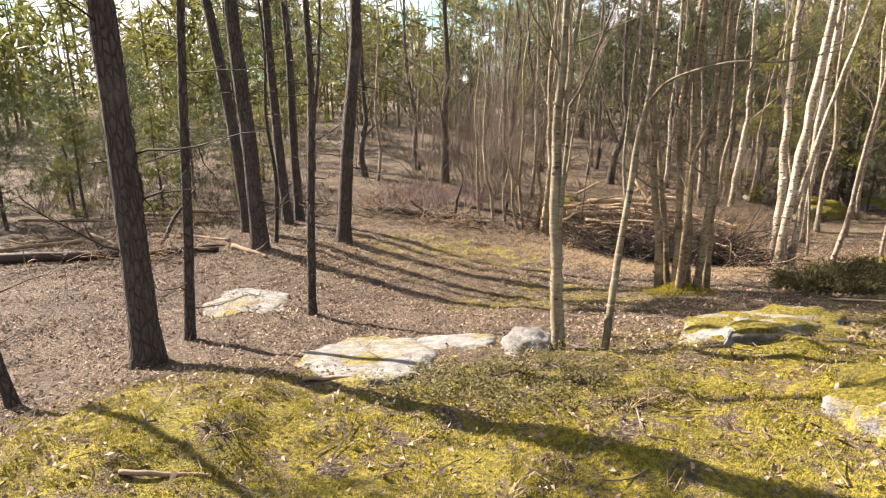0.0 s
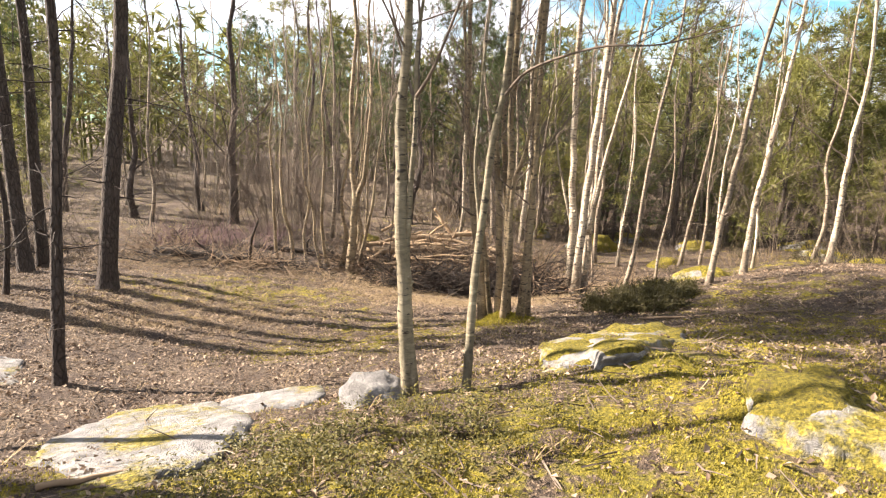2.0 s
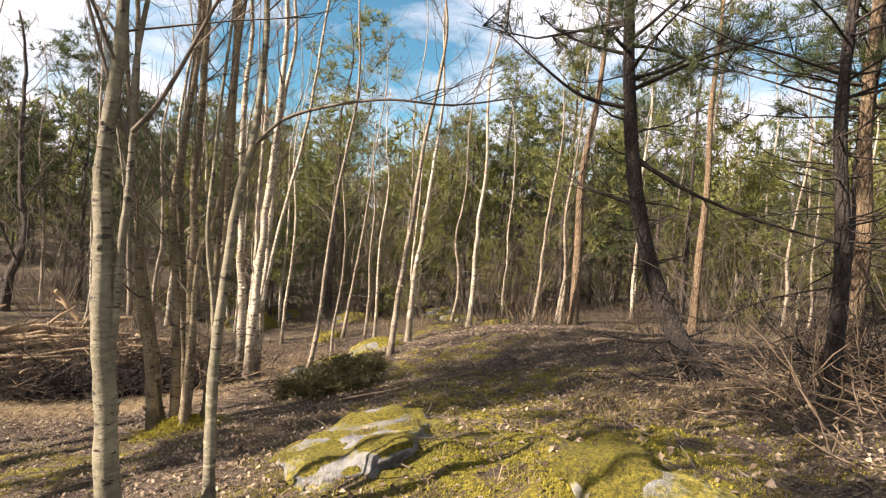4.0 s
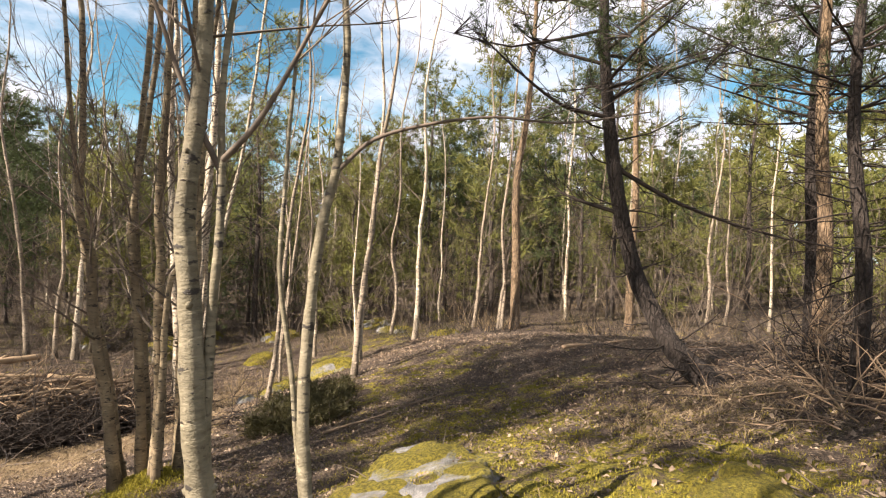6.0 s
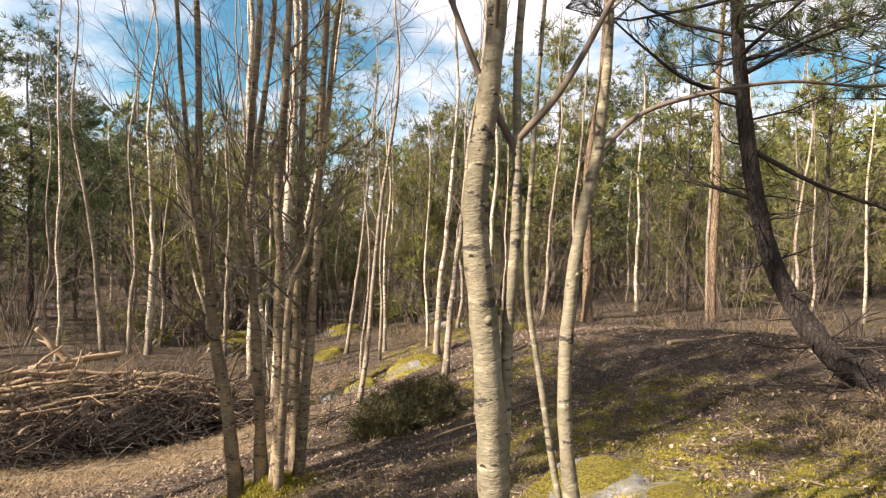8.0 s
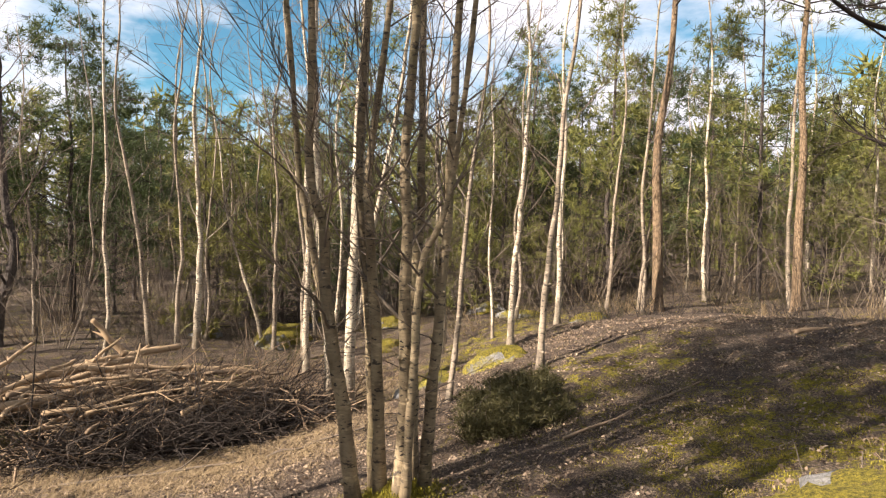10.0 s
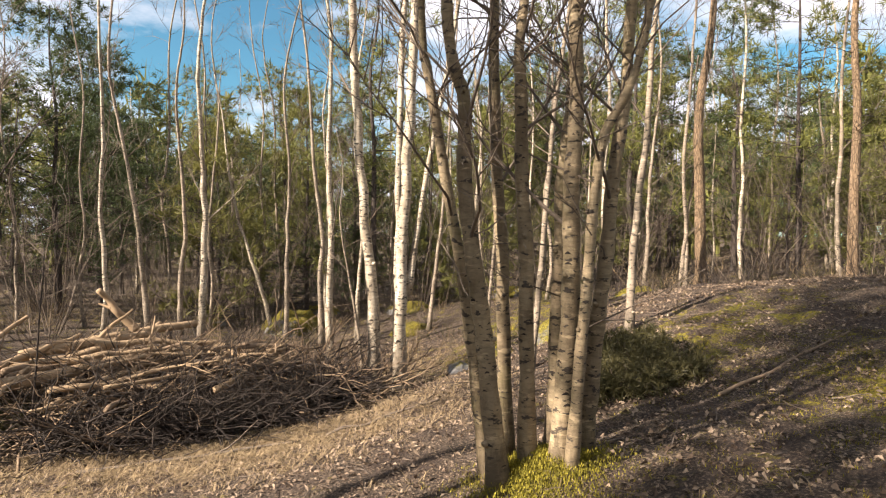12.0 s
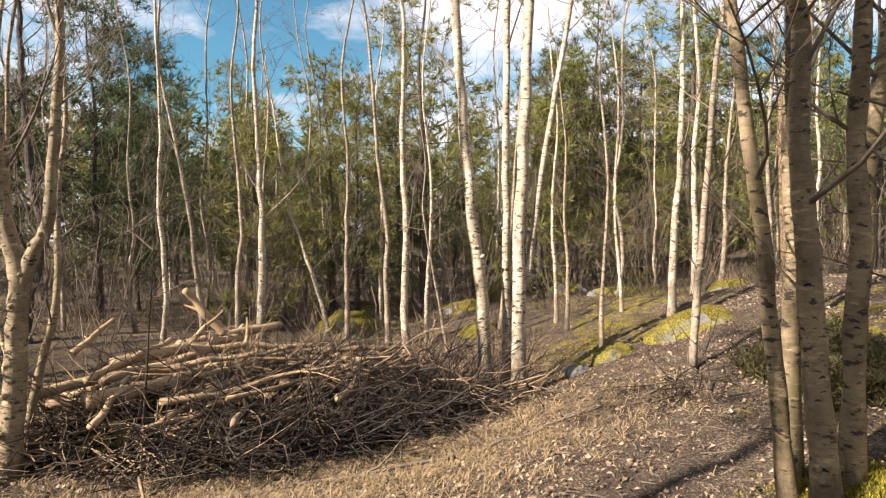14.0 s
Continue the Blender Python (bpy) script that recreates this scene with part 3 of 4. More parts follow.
for pts in ([(0.845, 4.015, 1.31), (0.81, 4.09, 1.47), (0.76, 4.19, 1.75), (0.66, 4.36, 2.35), (0.62, 4.45, 3.0)],
            [(0.845, 4.01, 1.34), (0.90, 3.91, 1.48), (0.97, 3.79, 1.75), (1.10, 3.58, 2.3), (1.16, 3.47, 2.9)]):
    v, f = [], []
    p = smooth_path(rel(near_birch, pts), 5)
    tube(v, f, p, taper(0.011, 0.003, len(p)), 7, False)
    for _ in range(5):
        s, d = along(p, rng.uniform(0.4, 1))
        twig_sprays(v, f, s, d + Vector((rng.gauss(0, 0.5), rng.gauss(0, 0.5), 0.2)), 0.5, 0.004, 1, rng)
    mesh_from("limb", v, f, TWIG, near_birch)

# its leaning neighbour, with one long arching limb
lean_birch = tagged(base_empty("birch_tree", 1.12, 3.72), "thin leaning birch with one long arching limb", "tree")
add_stem(lean_birch, rel(lean_birch, [(1.12, 3.72, -0.5), (1.20, 3.88, 0.0), (1.29, 4.0, 0.6), (1.32, 3.97, 1.16), (1.345, 3.93, 1.43), (1.36, 3.92, 1.9)]), 0.030, 6.0, GREY_BIRCH, rng, 4, 0.55)
add_stem(lean_birch, rel(lean_birch, [(1.15, 3.80, -0.45), (1.30, 4.07, 0.5), (1.28, 4.14, 1.0), (1.29, 4.13, 1.45), (1.31, 4.11, 1.95)]), 0.013, 3.2, GREY_BIRCH, rng, 3, 0.6, name="second_stem")
v, f = [], []
p = smooth_path(rel(lean_birch, [(1.345, 3.92, 1.38), (1.41, 3.81, 1.50), (1.51, 3.62, 1.57), (1.63, 3.40, 1.61), (1.76, 3.15, 1.60), (1.92, 2.85, 1.66)]), 5)
tube(v, f, p, taper(0.0095, 0.003, len(p)), 7, False)
for _ in range(6):
    s, d = along(p, rng.uniform(0.35, 1))
    twig_sprays(v, f, s, d + Vector((rng.gauss(0, 0.4), rng.gauss(0, 0.4), 0.35)), 0.45, 0.003, 1, rng)
mesh_from("limb", v, f, TWIG, lean_birch)

# the clump of eight stems
clump = tagged(base_empty("birch_clump", 3.02, 7.02), "clump of tan birch stems from one mossy foot", "tree")
rng = random.Random(5)
STEMS = [
    (0.036, [(3.0, 7.32, -1.09), (2.91, 7.4, -0.38), (2.8, 7.47, 0.36), (2.68, 7.56, 1.12), (2.65, 7.57, 1.34)]),
    (0.05, [(2.84, 7.18, -1.04), (2.76, 7.25, -0.35), (2.68, 7.29, 0.21), (2.61, 7.31, 0.88), (2.55, 7.35, 1.26)]),
    (0.04, [(3.24, 7.31, -1.16), (3.13, 7.31, 0.22), (3.01, 7.31, 1.41)]),
    (0.04, [(3.01, 7.09, -1.08), (2.91, 7.08, 0.21), (2.82, 7.08, 1.03), (2.81, 7.07, 1.3)]),
    (0.043, [(3.37, 7.06, -1.17), (3.3, 7.01, 0.06), (3.25, 6.94, 0.98), (3.22, 6.91, 1.41)]),
    (0.052, [(2.99, 6.92, -1.16), (2.96, 6.86, -0.35), (2.91, 6.82, 0.48), (2.84, 6.79, 1.26)]),
    (0.043, [(3.15, 6.83, -1.15), (3.13, 6.74, -0.25), (3.1, 6.64, 0.63), (3.06, 6.58, 1.3)]),
    (0.03, [(2.92, 6.83, -1.09), (2.89, 6.75, -0.11), (2.86, 6.67, 0.65), (2.9, 6.47, 1.22)]),
]
for r, pts in STEMS:
    x, y, z = pts[0]
    pts[0] = (x, y, min(z, ground(x, y) - 0.08))
    add_stem(clump, rel(clump, pts), r * 1.15, rng.uniform(7.0, 9.0), BIRCH, rng, 8, 0.24, flare=1.45, limb_size=0.2, name="stem", scars=900)

# white birches beyond the hollow
white = tagged(base_empty("birch_clump", 6.05, 10.05), "three white birches with dark fissured feet", "tree")
for r, pts in ((0.088, [(6.05, 10.25, -1.9), (6.08, 10.32, -0.5), (6.04, 10.45, 0.8), (6.02, 10.58, 2.9)]),
               (0.060, [(6.30, 10.10, -1.9), (6.36, 10.11, 0.0), (6.44, 10.09, 2.9)]),
               (0.085, [(5.88, 9.78, -1.9), (5.95, 9.78, 0.0), (6.05, 9.68, 2.7)]),
               (0.040, [(6.0, 9.74, -0.5), (6.14, 9.55, 1.0), (6.35, 9.28, 2.8)])):
    add_stem(white, rel(white, pts), r, 9.0, WHITE_BIRCH, rng, 5, 0.33, flare=1.4, limb_size=0.18, name="stem", scars=600)

# forked birch that stands at the end of the way
fork = tagged(base_empty("birch_tree", 2.28, 12.66), "forked birch with pale tan bark", "tree")
add_stem(fork, rel(fork, [(2.26, 12.66, -1.9), (2.30, 12.62, -1.0), (2.34, 12.58, -0.3), (2.31, 12.66, 0.2), (2.28, 12.73, 0.9), (2.26, 12.8, 1.8)]), 0.095, 8, BIRCH, rng, 5, 0.35, scars=400)
add_stem(fork, rel(fork, [(2.33, 12.60, -0.45), (2.40, 12.50, 0.0), (2.46, 12.39, 0.3), (2.51, 12.33, 1.1), (2.55, 12.30, 2.0)]), 0.062, 6.5, BIRCH, rng, 5, 0.35, flare=1.0, name="second_stem", scars=400)

# single birches, with their foot, radius, height and lean
SLIM = [
    (7.98, 12.55, 0.074, 9, 0.01, 0.03), (9.0, 13.6, 0.062, 9, 0.0, 0.04), (9.21, 14.75, 0.055, 9, 0.03, 0.0),
    (9.6, 15.5, 0.055, 6, -0.13, 0.28), (11.6, 17.3, 0.055, 9, 0.01, 0.02), (11.0, 18.2, 0.055, 7, 0.0, 0.03),
    (8.0, 15.9, 0.085, 9, 0.02, 0.01), (7.75, 16.2, 0.06, 8, 0.03, 0.0), (7.55, 16.9, 0.065, 9, -0.04, 0.13),
    (9.2, 12.9, 0.045, 8, 0.05, -0.03), (7.5, 11.5, 0.03, 4, -0.05, 0.14), (9.24, 10.25, 0.04, 5, 0.02, 0.01),
    (8.6, 8.55, 0.062, 8, 0.04, -0.03), (5.55, 8.0, 0.040, 7, 0.06, -0.07), (6.42, 7.2, 0.050, 8, 0.065, -0.055),
    (10.6, 8.45, 0.060, 9, 0.03, 0.0), (13.3, 8.2, 0.055, 8, 0.055, -0.04), (12.9, 7.4, 0.05, 5, 0.09, -0.09),
    (10.1, 10.7, 0.045, 6, 0.0, 0.03), (10.2, 11.85, 0.048, 8, 0.08, -0.07), (7.2, 9.2, 0.03, 6, 0.05, -0.02), (9.9, 9.5, 0.035, 6, 0.03, 0.05),
]
for k, (x, y, r, h, lx, ly) in enumerate(SLIM):
    bare_tree("birch_tree", "slim bare birch with pale tan bark", x, y, r, h, (lx, ly), (WHITE_BIRCH if k % 3 == 0 else THIN_BIRCH), 100 + k, 7, 0.28, 0.012, "slim birches", limb_size=0.2)

# hazel-like thicket of bent stems
for k, (x, y, h, lx, ly) in enumerate([(1.75, 12.9, 5, -0.22, 0.05), (1.9, 13.1, 6, -0.05, 0), (2.1, 13.0, 6, 0.06, 0), (2.3, 13.2, 6, 0.10, 0.05), (2.45, 12.9, 5.5, 0.18, 0),
                                       (1.2, 13.4, 5, -0.15, 0.1), (1.5, 13.6, 5.5, 0.02, 0.1), (0.9, 13.9, 4.5, -0.05, 0), (2.75, 14.2, 6, 0.05, 0), (3.1, 14.9, 6, 0, 0)]):
    bare_tree("hazel_tree", "thin bent bare hazel stem in a thicket", x, y, 0.035 + 0.008 * (k % 3), h, (lx, ly), BIRCH, 300 + k, 7, 0.15, 0.035, "hazel thicket", limb_size=0.28)
bare_tree("oak_tree", "dark crooked bare oak", 0.05, 19.0, 0.15, 9, (0, 0), PINE, 77, 12, 0.2, 0.03, limb_size=0.4)
bare_tree("oak_tree", "dark crooked bare oak", 5.6, 19.5, 0.14, 8, (0.1, 0), PINE, 78, 12, 0.2, 0.04, limb_size=0.4)

for k, (x, y, lx) in enumerate([(-2.6, 19.5, 0.05), (-0.9, 21.5, -0.06), (2.2, 20.3, 0.08), (3.7, 22.0, -0.05), (-4.6, 20.5, 0.1)]):
    bare_tree("oak_tree", "dark crooked bare oak", x, y, 0.11, 7.5, (lx, 0), PINE, 790 + k, 10, 0.18, 0.04, limb_size=0.42)

# pines round the start
for k, (x, y, r, h, lx, ly) in enumerate([
        (-2.40, 4.30, 0.115, 12, 0.02, 0.0), (-3.05, 3.70, 0.044, 6, -0.13, 0.0), (-2.38, 5.0, 0.050, 8, 0.11, 0.0), (-2.96, 9.1, 0.135, 12, -0.03, 0.0),
        (-3.60, 10.5, 0.115, 12, -0.09, 0.0), (-2.85, 9.55, 0.038, 7, 0.02, 0.0), (-3.13, 11.5, 0.105, 11, -0.03, 0.0), (-3.0, 11.9, 0.10, 11, 0.0, 0.0),
        (-1.45, 5.98, 0.050, 8, 0.05, 0.0), (-1.76, 9.9, 0.125, 12, 0.08, 0.0)]):
    pine_tree("pine_tree", "tall pine with dark grey plated bark and dead lower branches", x, y, r, h, (lx, ly), None, 400 + k, 0.58, 0.5 + r * 11, 8, 16, 10, 0.2, 0.011, 12 if r > 0.06 else 16, group="pines at the start")

# the curved pine on the ridge, with dark needles
curved = pine_tree("pine_tree", "curved dark pine with dead twigs and dense needles", 4.95, 2.42, 0.13, 8.2, shape=[(0, 0, -0.06), (0.25, 0.22, 0.14), (0.52, 0.45, 0.28), (0.76, 0.68, 0.54), (0.88, 0.96, 1.09), (0.79, 1.16, 1.96), (0.74, 1.29, 3.0), (0.72, 1.35, 3.9)],
                   seed=31, crown=0.60, reach=1.5, whorls=8, tufts=24, blades=22, size=0.13, width=0.003, stubs=40, bark=BLACK_PINE, needles=DARK_NEEDLE, z=-0.16, sides=16)
rng = random.Random(8)
for pts in ([(5.70, 3.66, 2.50), (5.45, 4.10, 2.60), (5.2, 4.5, 2.91), (5.0, 4.9, 3.3)], [(5.74, 3.57, 1.97), (6.0, 2.95, 1.62), (6.3, 2.15, 1.35), (6.65, 1.3, 1.2)],
            [(5.70, 3.66, 2.7), (6.1, 3.0, 3.1), (6.4, 2.4, 3.3)], [(5.77, 3.5, 1.5), (5.6, 3.9, 1.62), (5.5, 4.1, 1.7)]):
    v, f = [], []
    p = smooth_path(rel(curved, pts), 5)
    tube(v, f, p, taper(0.026, 0.006, len(p)), 7, False)
    for _ in range(14):
        s, d = along(p, rng.uniform(0.25, 1))
        twig_sprays(v, f, s, d + Vector((rng.gauss(0, 0.7), rng.gauss(0, 0.7), rng.gauss(0.1, 0.5))), 0.45, 0.006, 1, rng, lift=0.08)
    mesh_from("limb", v, f, DARK_TWIG, curved)

for k, (x, y, r, h, b) in enumerate([(6.6, 1.66, 0.085, 8, OLD_PINE), (4.1, 1.75, 0.055, 6, BLACK_PINE), (7.3, 1.6, 0.10, 8, BLACK_PINE), (8.2, 0.6, 0.12, 9, PINE), (7.4, -0.6, 0.11, 9, PINE)]):
    pine_tree("pine_tree", "dense dark pine with crooked branches", x, y, r, h, (0.01, 0.01), None, 500 + k, 0.36, 1.7, 10, 28, 20, 0.13, 0.0036, 26, b, DARK_NEEDLE, "dark pines on the ridge")
pine_tree("pine_tree", "straight pine with warm orange bark", 13.4, 4.4, 0.10, 11, (0.01, 0.0), None, 520, 0.6, 1.8, 8, 9, 9, 0.2, 0.014, 8, OLD_PINE)
pine_tree("pine_tree", "straight pine with warm orange bark", 13.0, 7.0, 0.12, 12, (0.0, 0.0), None, 521, 0.6, 1.8, 8, 9, 9, 0.2, 0.014, 8, OLD_PINE)


# ---- the forest further off ----
def forest():
    rng = random.Random(21)
    kinds = []
    for k, (h, crown, reach, wh, tu, nd) in enumerate([(7.0, 0.20, 1.6, 12, 12, NEEDLE), (9.0, 0.34, 2.0, 11, 15, NEEDLE), (7.5, 0.20, 2.2, 12, 15, DARK_NEEDLE), (5.0, 0.07, 1.3, 11, 12, NEEDLE), (8.0, 0.30, 2.8, 13, 33, DARK_NEEDLE)]):
        x, y = (16 + 2 * k, 13 - k)
        kinds.append(pine_tree("pine_tree", "bushy young pine with green needles" if nd is NEEDLE else "bushy pine with dark green needles", x, y, 0.09, h, (0, 0), None, 600 + k, crown, reach, wh, tu, 11, 0.22, 0.0125, 26, needles=nd, group="background pines", sides=6, split=False, dead=1.7))
    thin = [bare_tree("birch_tree", "thin bare young birch", 15 + 3 * k, 17 - 2 * k, 0.045, 7 + k, (0.03 * (k - 1), 0.02), (THIN_BIRCH, WHITE_BIRCH, THIN_BIRCH)[k], 650 + k, 6, 0.25, 0.02, "background birches") for k in range(3)]
    shrubs = [shrub(14 + 2 * k, 14 - 2 * k, 700 + k, 2.3 + 0.5 * k) for k in range(3)]

    def scatter(templates, count, near, far, lo, hi, smin, smax, gap):
        placed = []
        tries = 0
        while len(placed) < count and tries < count * 30:
            tries += 1
            a = radians(rng.uniform(lo, hi))
            d = near + (far - near) * rng.random() ** 1.25
            x, y = 1 + d * math.sin(a), 5 + d * math.cos(a)
            if any((x - p) ** 2 + (y - q) ** 2 < gap * gap for p, q in placed):
                continue
            placed.append((x, y))
            s = rng.uniform(smin, smax)
            m = Matrix.LocRotScale((x, y, ground(x, y) - 0.05), Euler((0, 0, rng.uniform(0, 6.28))), (s, s, s * rng.uniform(0.9, 1.15)))
            copy_thing(rng.choice(templates), m)

    thick = [kinds[2], kinds[3], kinds[0]]
    # bearings run clockwise from straight ahead of the start
    scatter([kinds[0], kinds[1], kinds[3], kinds[0], kinds[2]], 62, 14.5, 34, 34, 118, 0.75, 1.2, 1.4)
    scatter([kinds[1], kinds[2], kinds[0]], 18, 24, 38, -24, 34, 0.9, 1.25, 1.8)
    scatter(thick, 24, 15, 24, 28, 112, 0.35, 0.6, 1.0)
    scatter(shrubs, 16, 13.5, 25, -10, 36, 0.7, 1.15, 1.0)
    for x, y, s in ((8.3, 21.6, 1.0), (5.9, 22.4, 0.8), (10.6, 23.5, 0.75)):
        copy_thing(kinds[4], Matrix.LocRotScale((x, y, ground(x, y) - 0.05), Euler((0, 0, x * 2)), (s, s, s)))
    for x, y, s in ((-8.4, 10.9, 0.42), (-9.6, 12.0, 0.5), (-8.0, 12.4, 0.4)):
        copy_thing(kinds[2], Matrix.LocRotScale((x, y, ground(x, y) - 0.05), Euler((0, 0, x * 2)), (s, s, s)))
    for k in range(12):
        x, y, s = rng.uniform(-1.2, 2.4), rng.uniform(15.5, 19.5), rng.uniform(0.7, 1.1)
        copy_thing(shrubs[k % 3], Matrix.LocRotScale((x, y, ground(x, y) - 0.05), Euler((0, 0, k * 2.4)), (s, s, s * 1.15)))
    for x, y, s in ((4.5, 26.5, 0.9), (12.5, 25.5, 0.8), (14.5, 24.0, 0.8)):
        copy_thing(kinds[2], Matrix.LocRotScale((x, y, ground(x, y) - 0.05), Euler((0, 0, x * 3)), (s * 1.1, s * 1.1, s)))
    scatter([kinds[2], kinds[3]], 14, 19, 32, -70, -20, 0.7, 1.0, 2.0)
    # unseen pines behind the camera, added only to close off the light
    scatter([kinds[1], kinds[2]], 12, 14, 34, 118, 290, 0.9, 1.3, 3.0)
    scatter([kinds[2], kinds[3]], 12, 10.5, 16, -52, -26, 0.35, 0.5, 1.2)
    heather = low_shrub(-0.4, 15.4, 724, HEATHER, "low purplish heather shrub")
    for k in range(14):
        x, y = rng.uniform(-1.6, 1.6), rng.uniform(14.2, 17.2)
        copy_thing(heather, Matrix.LocRotScale((x, y, ground(x, y) - 0.03), Euler((0, 0, k)), (1.3, 1.3, 1.1)))
    scatter(shrubs, 22, 8.5, 17, -55, -22, 0.5, 0.8, 1.0)
    low = [low_shrub(10.5, 12.5, 720, TWIG, "low bare brown heather shrub"), low_shrub(11.5, 10.5, 721, STRAW, "low clump of pale dry grass stalks"), low_shrub(-4.5, 12.5, 722, DARK_TWIG, "low dark heather shrub"), low_shrub(12.0, 11.5, 723, JUNIPER, "low green bilberry shrub")]
    scatter(low, 85, 8.5, 19, 24, 108, 0.6, 1.25, 0.5)
    scatter(low, 60, 8.0, 20, -58, 24, 0.6, 1.3, 0.5)
    scatter(thin, 46, 12, 28, -15, 105, 0.8, 1.3, 1.0)
    scatter(shrubs, 44, 13.0, 25, 20, 110, 0.7, 1.25, 0.9)


def low_shrub(x, y, seed, material, label):
    rng = random.Random(seed)
    t = base_empty("low_shrub", x, y)
    v, f = [], []
    for _ in range(26):
        a, r = rng.uniform(0, 6.28), 0.45 * math.sqrt(rng.random())
        twig_sprays(v, f, (r * math.cos(a), r * math.sin(a), -0.03), (0.5 * math.cos(a), 0.5 * math.sin(a), 0.9), rng.uniform(0.25, 0.6), 0.006, 1, rng, 3, 2, 0.0, 0.2)
    tagged(mesh_from("thicket", v, f, material, t), kind="stuff")
    return tagged(t, label, "shrub", "low shrubs")


def shrub(x, y, seed, height):
    rng = random.Random(seed)
    t = base_empty("bare_shrub", x, y)
    v, f = [], []
    for _ in range(13):
        a = rng.uniform(0, 6.28)
        r = rng.uniform(0, 0.6)
        twig_sprays(v, f, (r * math.cos(a), r * math.sin(a), 0), (0.4 * math.cos(a), 0.4 * math.sin(a), 1), height * rng.uniform(0.6, 1.1), 0.009, 2, rng, 3, 3, 0.03, 0.14)
    tagged(mesh_from("thicket", v, f, TWIG, t), kind="stuff")
    return tagged(t, "bare brown twiggy shrub", "shrub", "background shrubs")


def far_woods():
    rng = random.Random(33)
    v, f = [], []
    for _ in range(520):
        a, d = radians(rng.uniform(-75, 135)), rng.uniform(34, 70)
        x, y = 1 + d * math.sin(a), 5 + d * math.cos(a)
        z, h, w = ground(x, y), rng.uniform(6, 11), rng.uniform(1.4, 2.6)
        tube(v, f, [(x, y, z), (x, y, z + h)], [0.12, 0.03], 4, False)
        for _ in range(36):
            k = rng.uniform(0.12, 1.0)
            b, r = rng.uniform(0, 6.28), w * (1.08 - k) ** 0.6 * math.sqrt(rng.random())
            tuft(v, f, (x + r * math.cos(b), y + r * math.sin(b), z + k * h), (math.cos(b), math.sin(b), 0.5), rng.uniform(0.7, 1.2), 7, 0.09, rng)
    tagged(mesh_from("far_woods", v, f, NEEDLE, smooth=False), "distant green pine woods", "woods", kind="stuff")


forest()
far_woods()


# ---- rocks ----
def rock(name, label, x, y, sx, sy, sz, turn=0.0, sink=0.3, moss=0.3, seed=0, rough=0.22, cut=0.0, material=None):
    """A worn granite hump, sunk into the ground; moss: how much of it is covered."""
    bm = bmesh.new()
    bmesh.ops.create_icosphere(bm, subdivisions=5 if max(sx, sy) > 0.4 and y < 7 else 4, radius=1.0)
    off = Vector((seed * 3.7, seed * 1.3, 0))
    for v in bm.verts:
        p = v.co.normalized()
        k = 1 + rough * noise.noise(p * 1.4 + off) + rough * 0.5 * noise.noise(p * 3.3 + off) + rough * 0.2 * noise.noise(p * 8.0 + off) + rough * 0.5 * abs(noise.noise(p * 2.7 - off)) - rough * 0.35 * max(0.0, 0.25 - abs(noise.noise(p * 1.9 + off * 2))) + rough * 0.12 * noise.noise(p * 17.0 + off)
        q = p * k
        q.z = min(q.z, 1.0 - cut + 0.06 * noise.noise(q * 2 + off))
        v.co = Vector((q.x * sx, q.y * sy, q.z * sz))
    me = bpy.data.meshes.new(name)
    bm.to_mesh(me)
    bm.free()
    me.polygons.foreach_set("use_smooth", [True] * len(me.polygons))
    me.materials.append(material or ROCK)
    values = []
    for v in me.vertices:
        flat = max(0.0, v.normal.z)
        values.append(moss + 0.35 * (flat - 0.6) + 0.25 * noise.noise(v.co * 1.7 + off))
    me.attributes.new("moss", "FLOAT", "POINT").data.foreach_set("value", values)
    ob = new(name, me)
    e = 0.3
    normal = Vector((ground(x - e, y) - ground(x + e, y), ground(x, y - e) - ground(x, y + e), 2 * e))
    lay = Vector((0, 0, 1)).rotation_difference(normal).to_matrix().to_4x4()
    ob.matrix_world = Matrix.Translation((x, y, ground(x, y) - sz * sink)) @ lay @ pose(0, 0, 0, 0, 0, turn)
    if 0.55 < moss and material is None:
        # cushions of moss that thin out to nothing at their rims
        lift = [max(-0.006, min(0.03, 0.14 * (values[v.index] + 0.28 * noise.noise(v.co * 5.0 - off) - moss - 0.05))) for v in me.vertices]
        cap_faces = [tuple(p.vertices) for p in me.polygons if max(lift[k] for k in p.vertices) > 0 and p.normal.z > -0.1]
        used = sorted({k for face in cap_faces for k in face})
        at = {k: n for n, k in enumerate(used)}
        mesh_from("moss_cap", [me.vertices[k].co + me.vertices[k].normal * (lift[k] + 0.006 * abs(noise.noise(me.vertices[k].co * 14.0)) * (lift[k] > 0)) for k in used],
                  [tuple(at[k] for k in face) for face in cap_faces], MOSS_CAP, ob, label="yellow-green moss cushion")
    return tagged(ob, label, "rock")


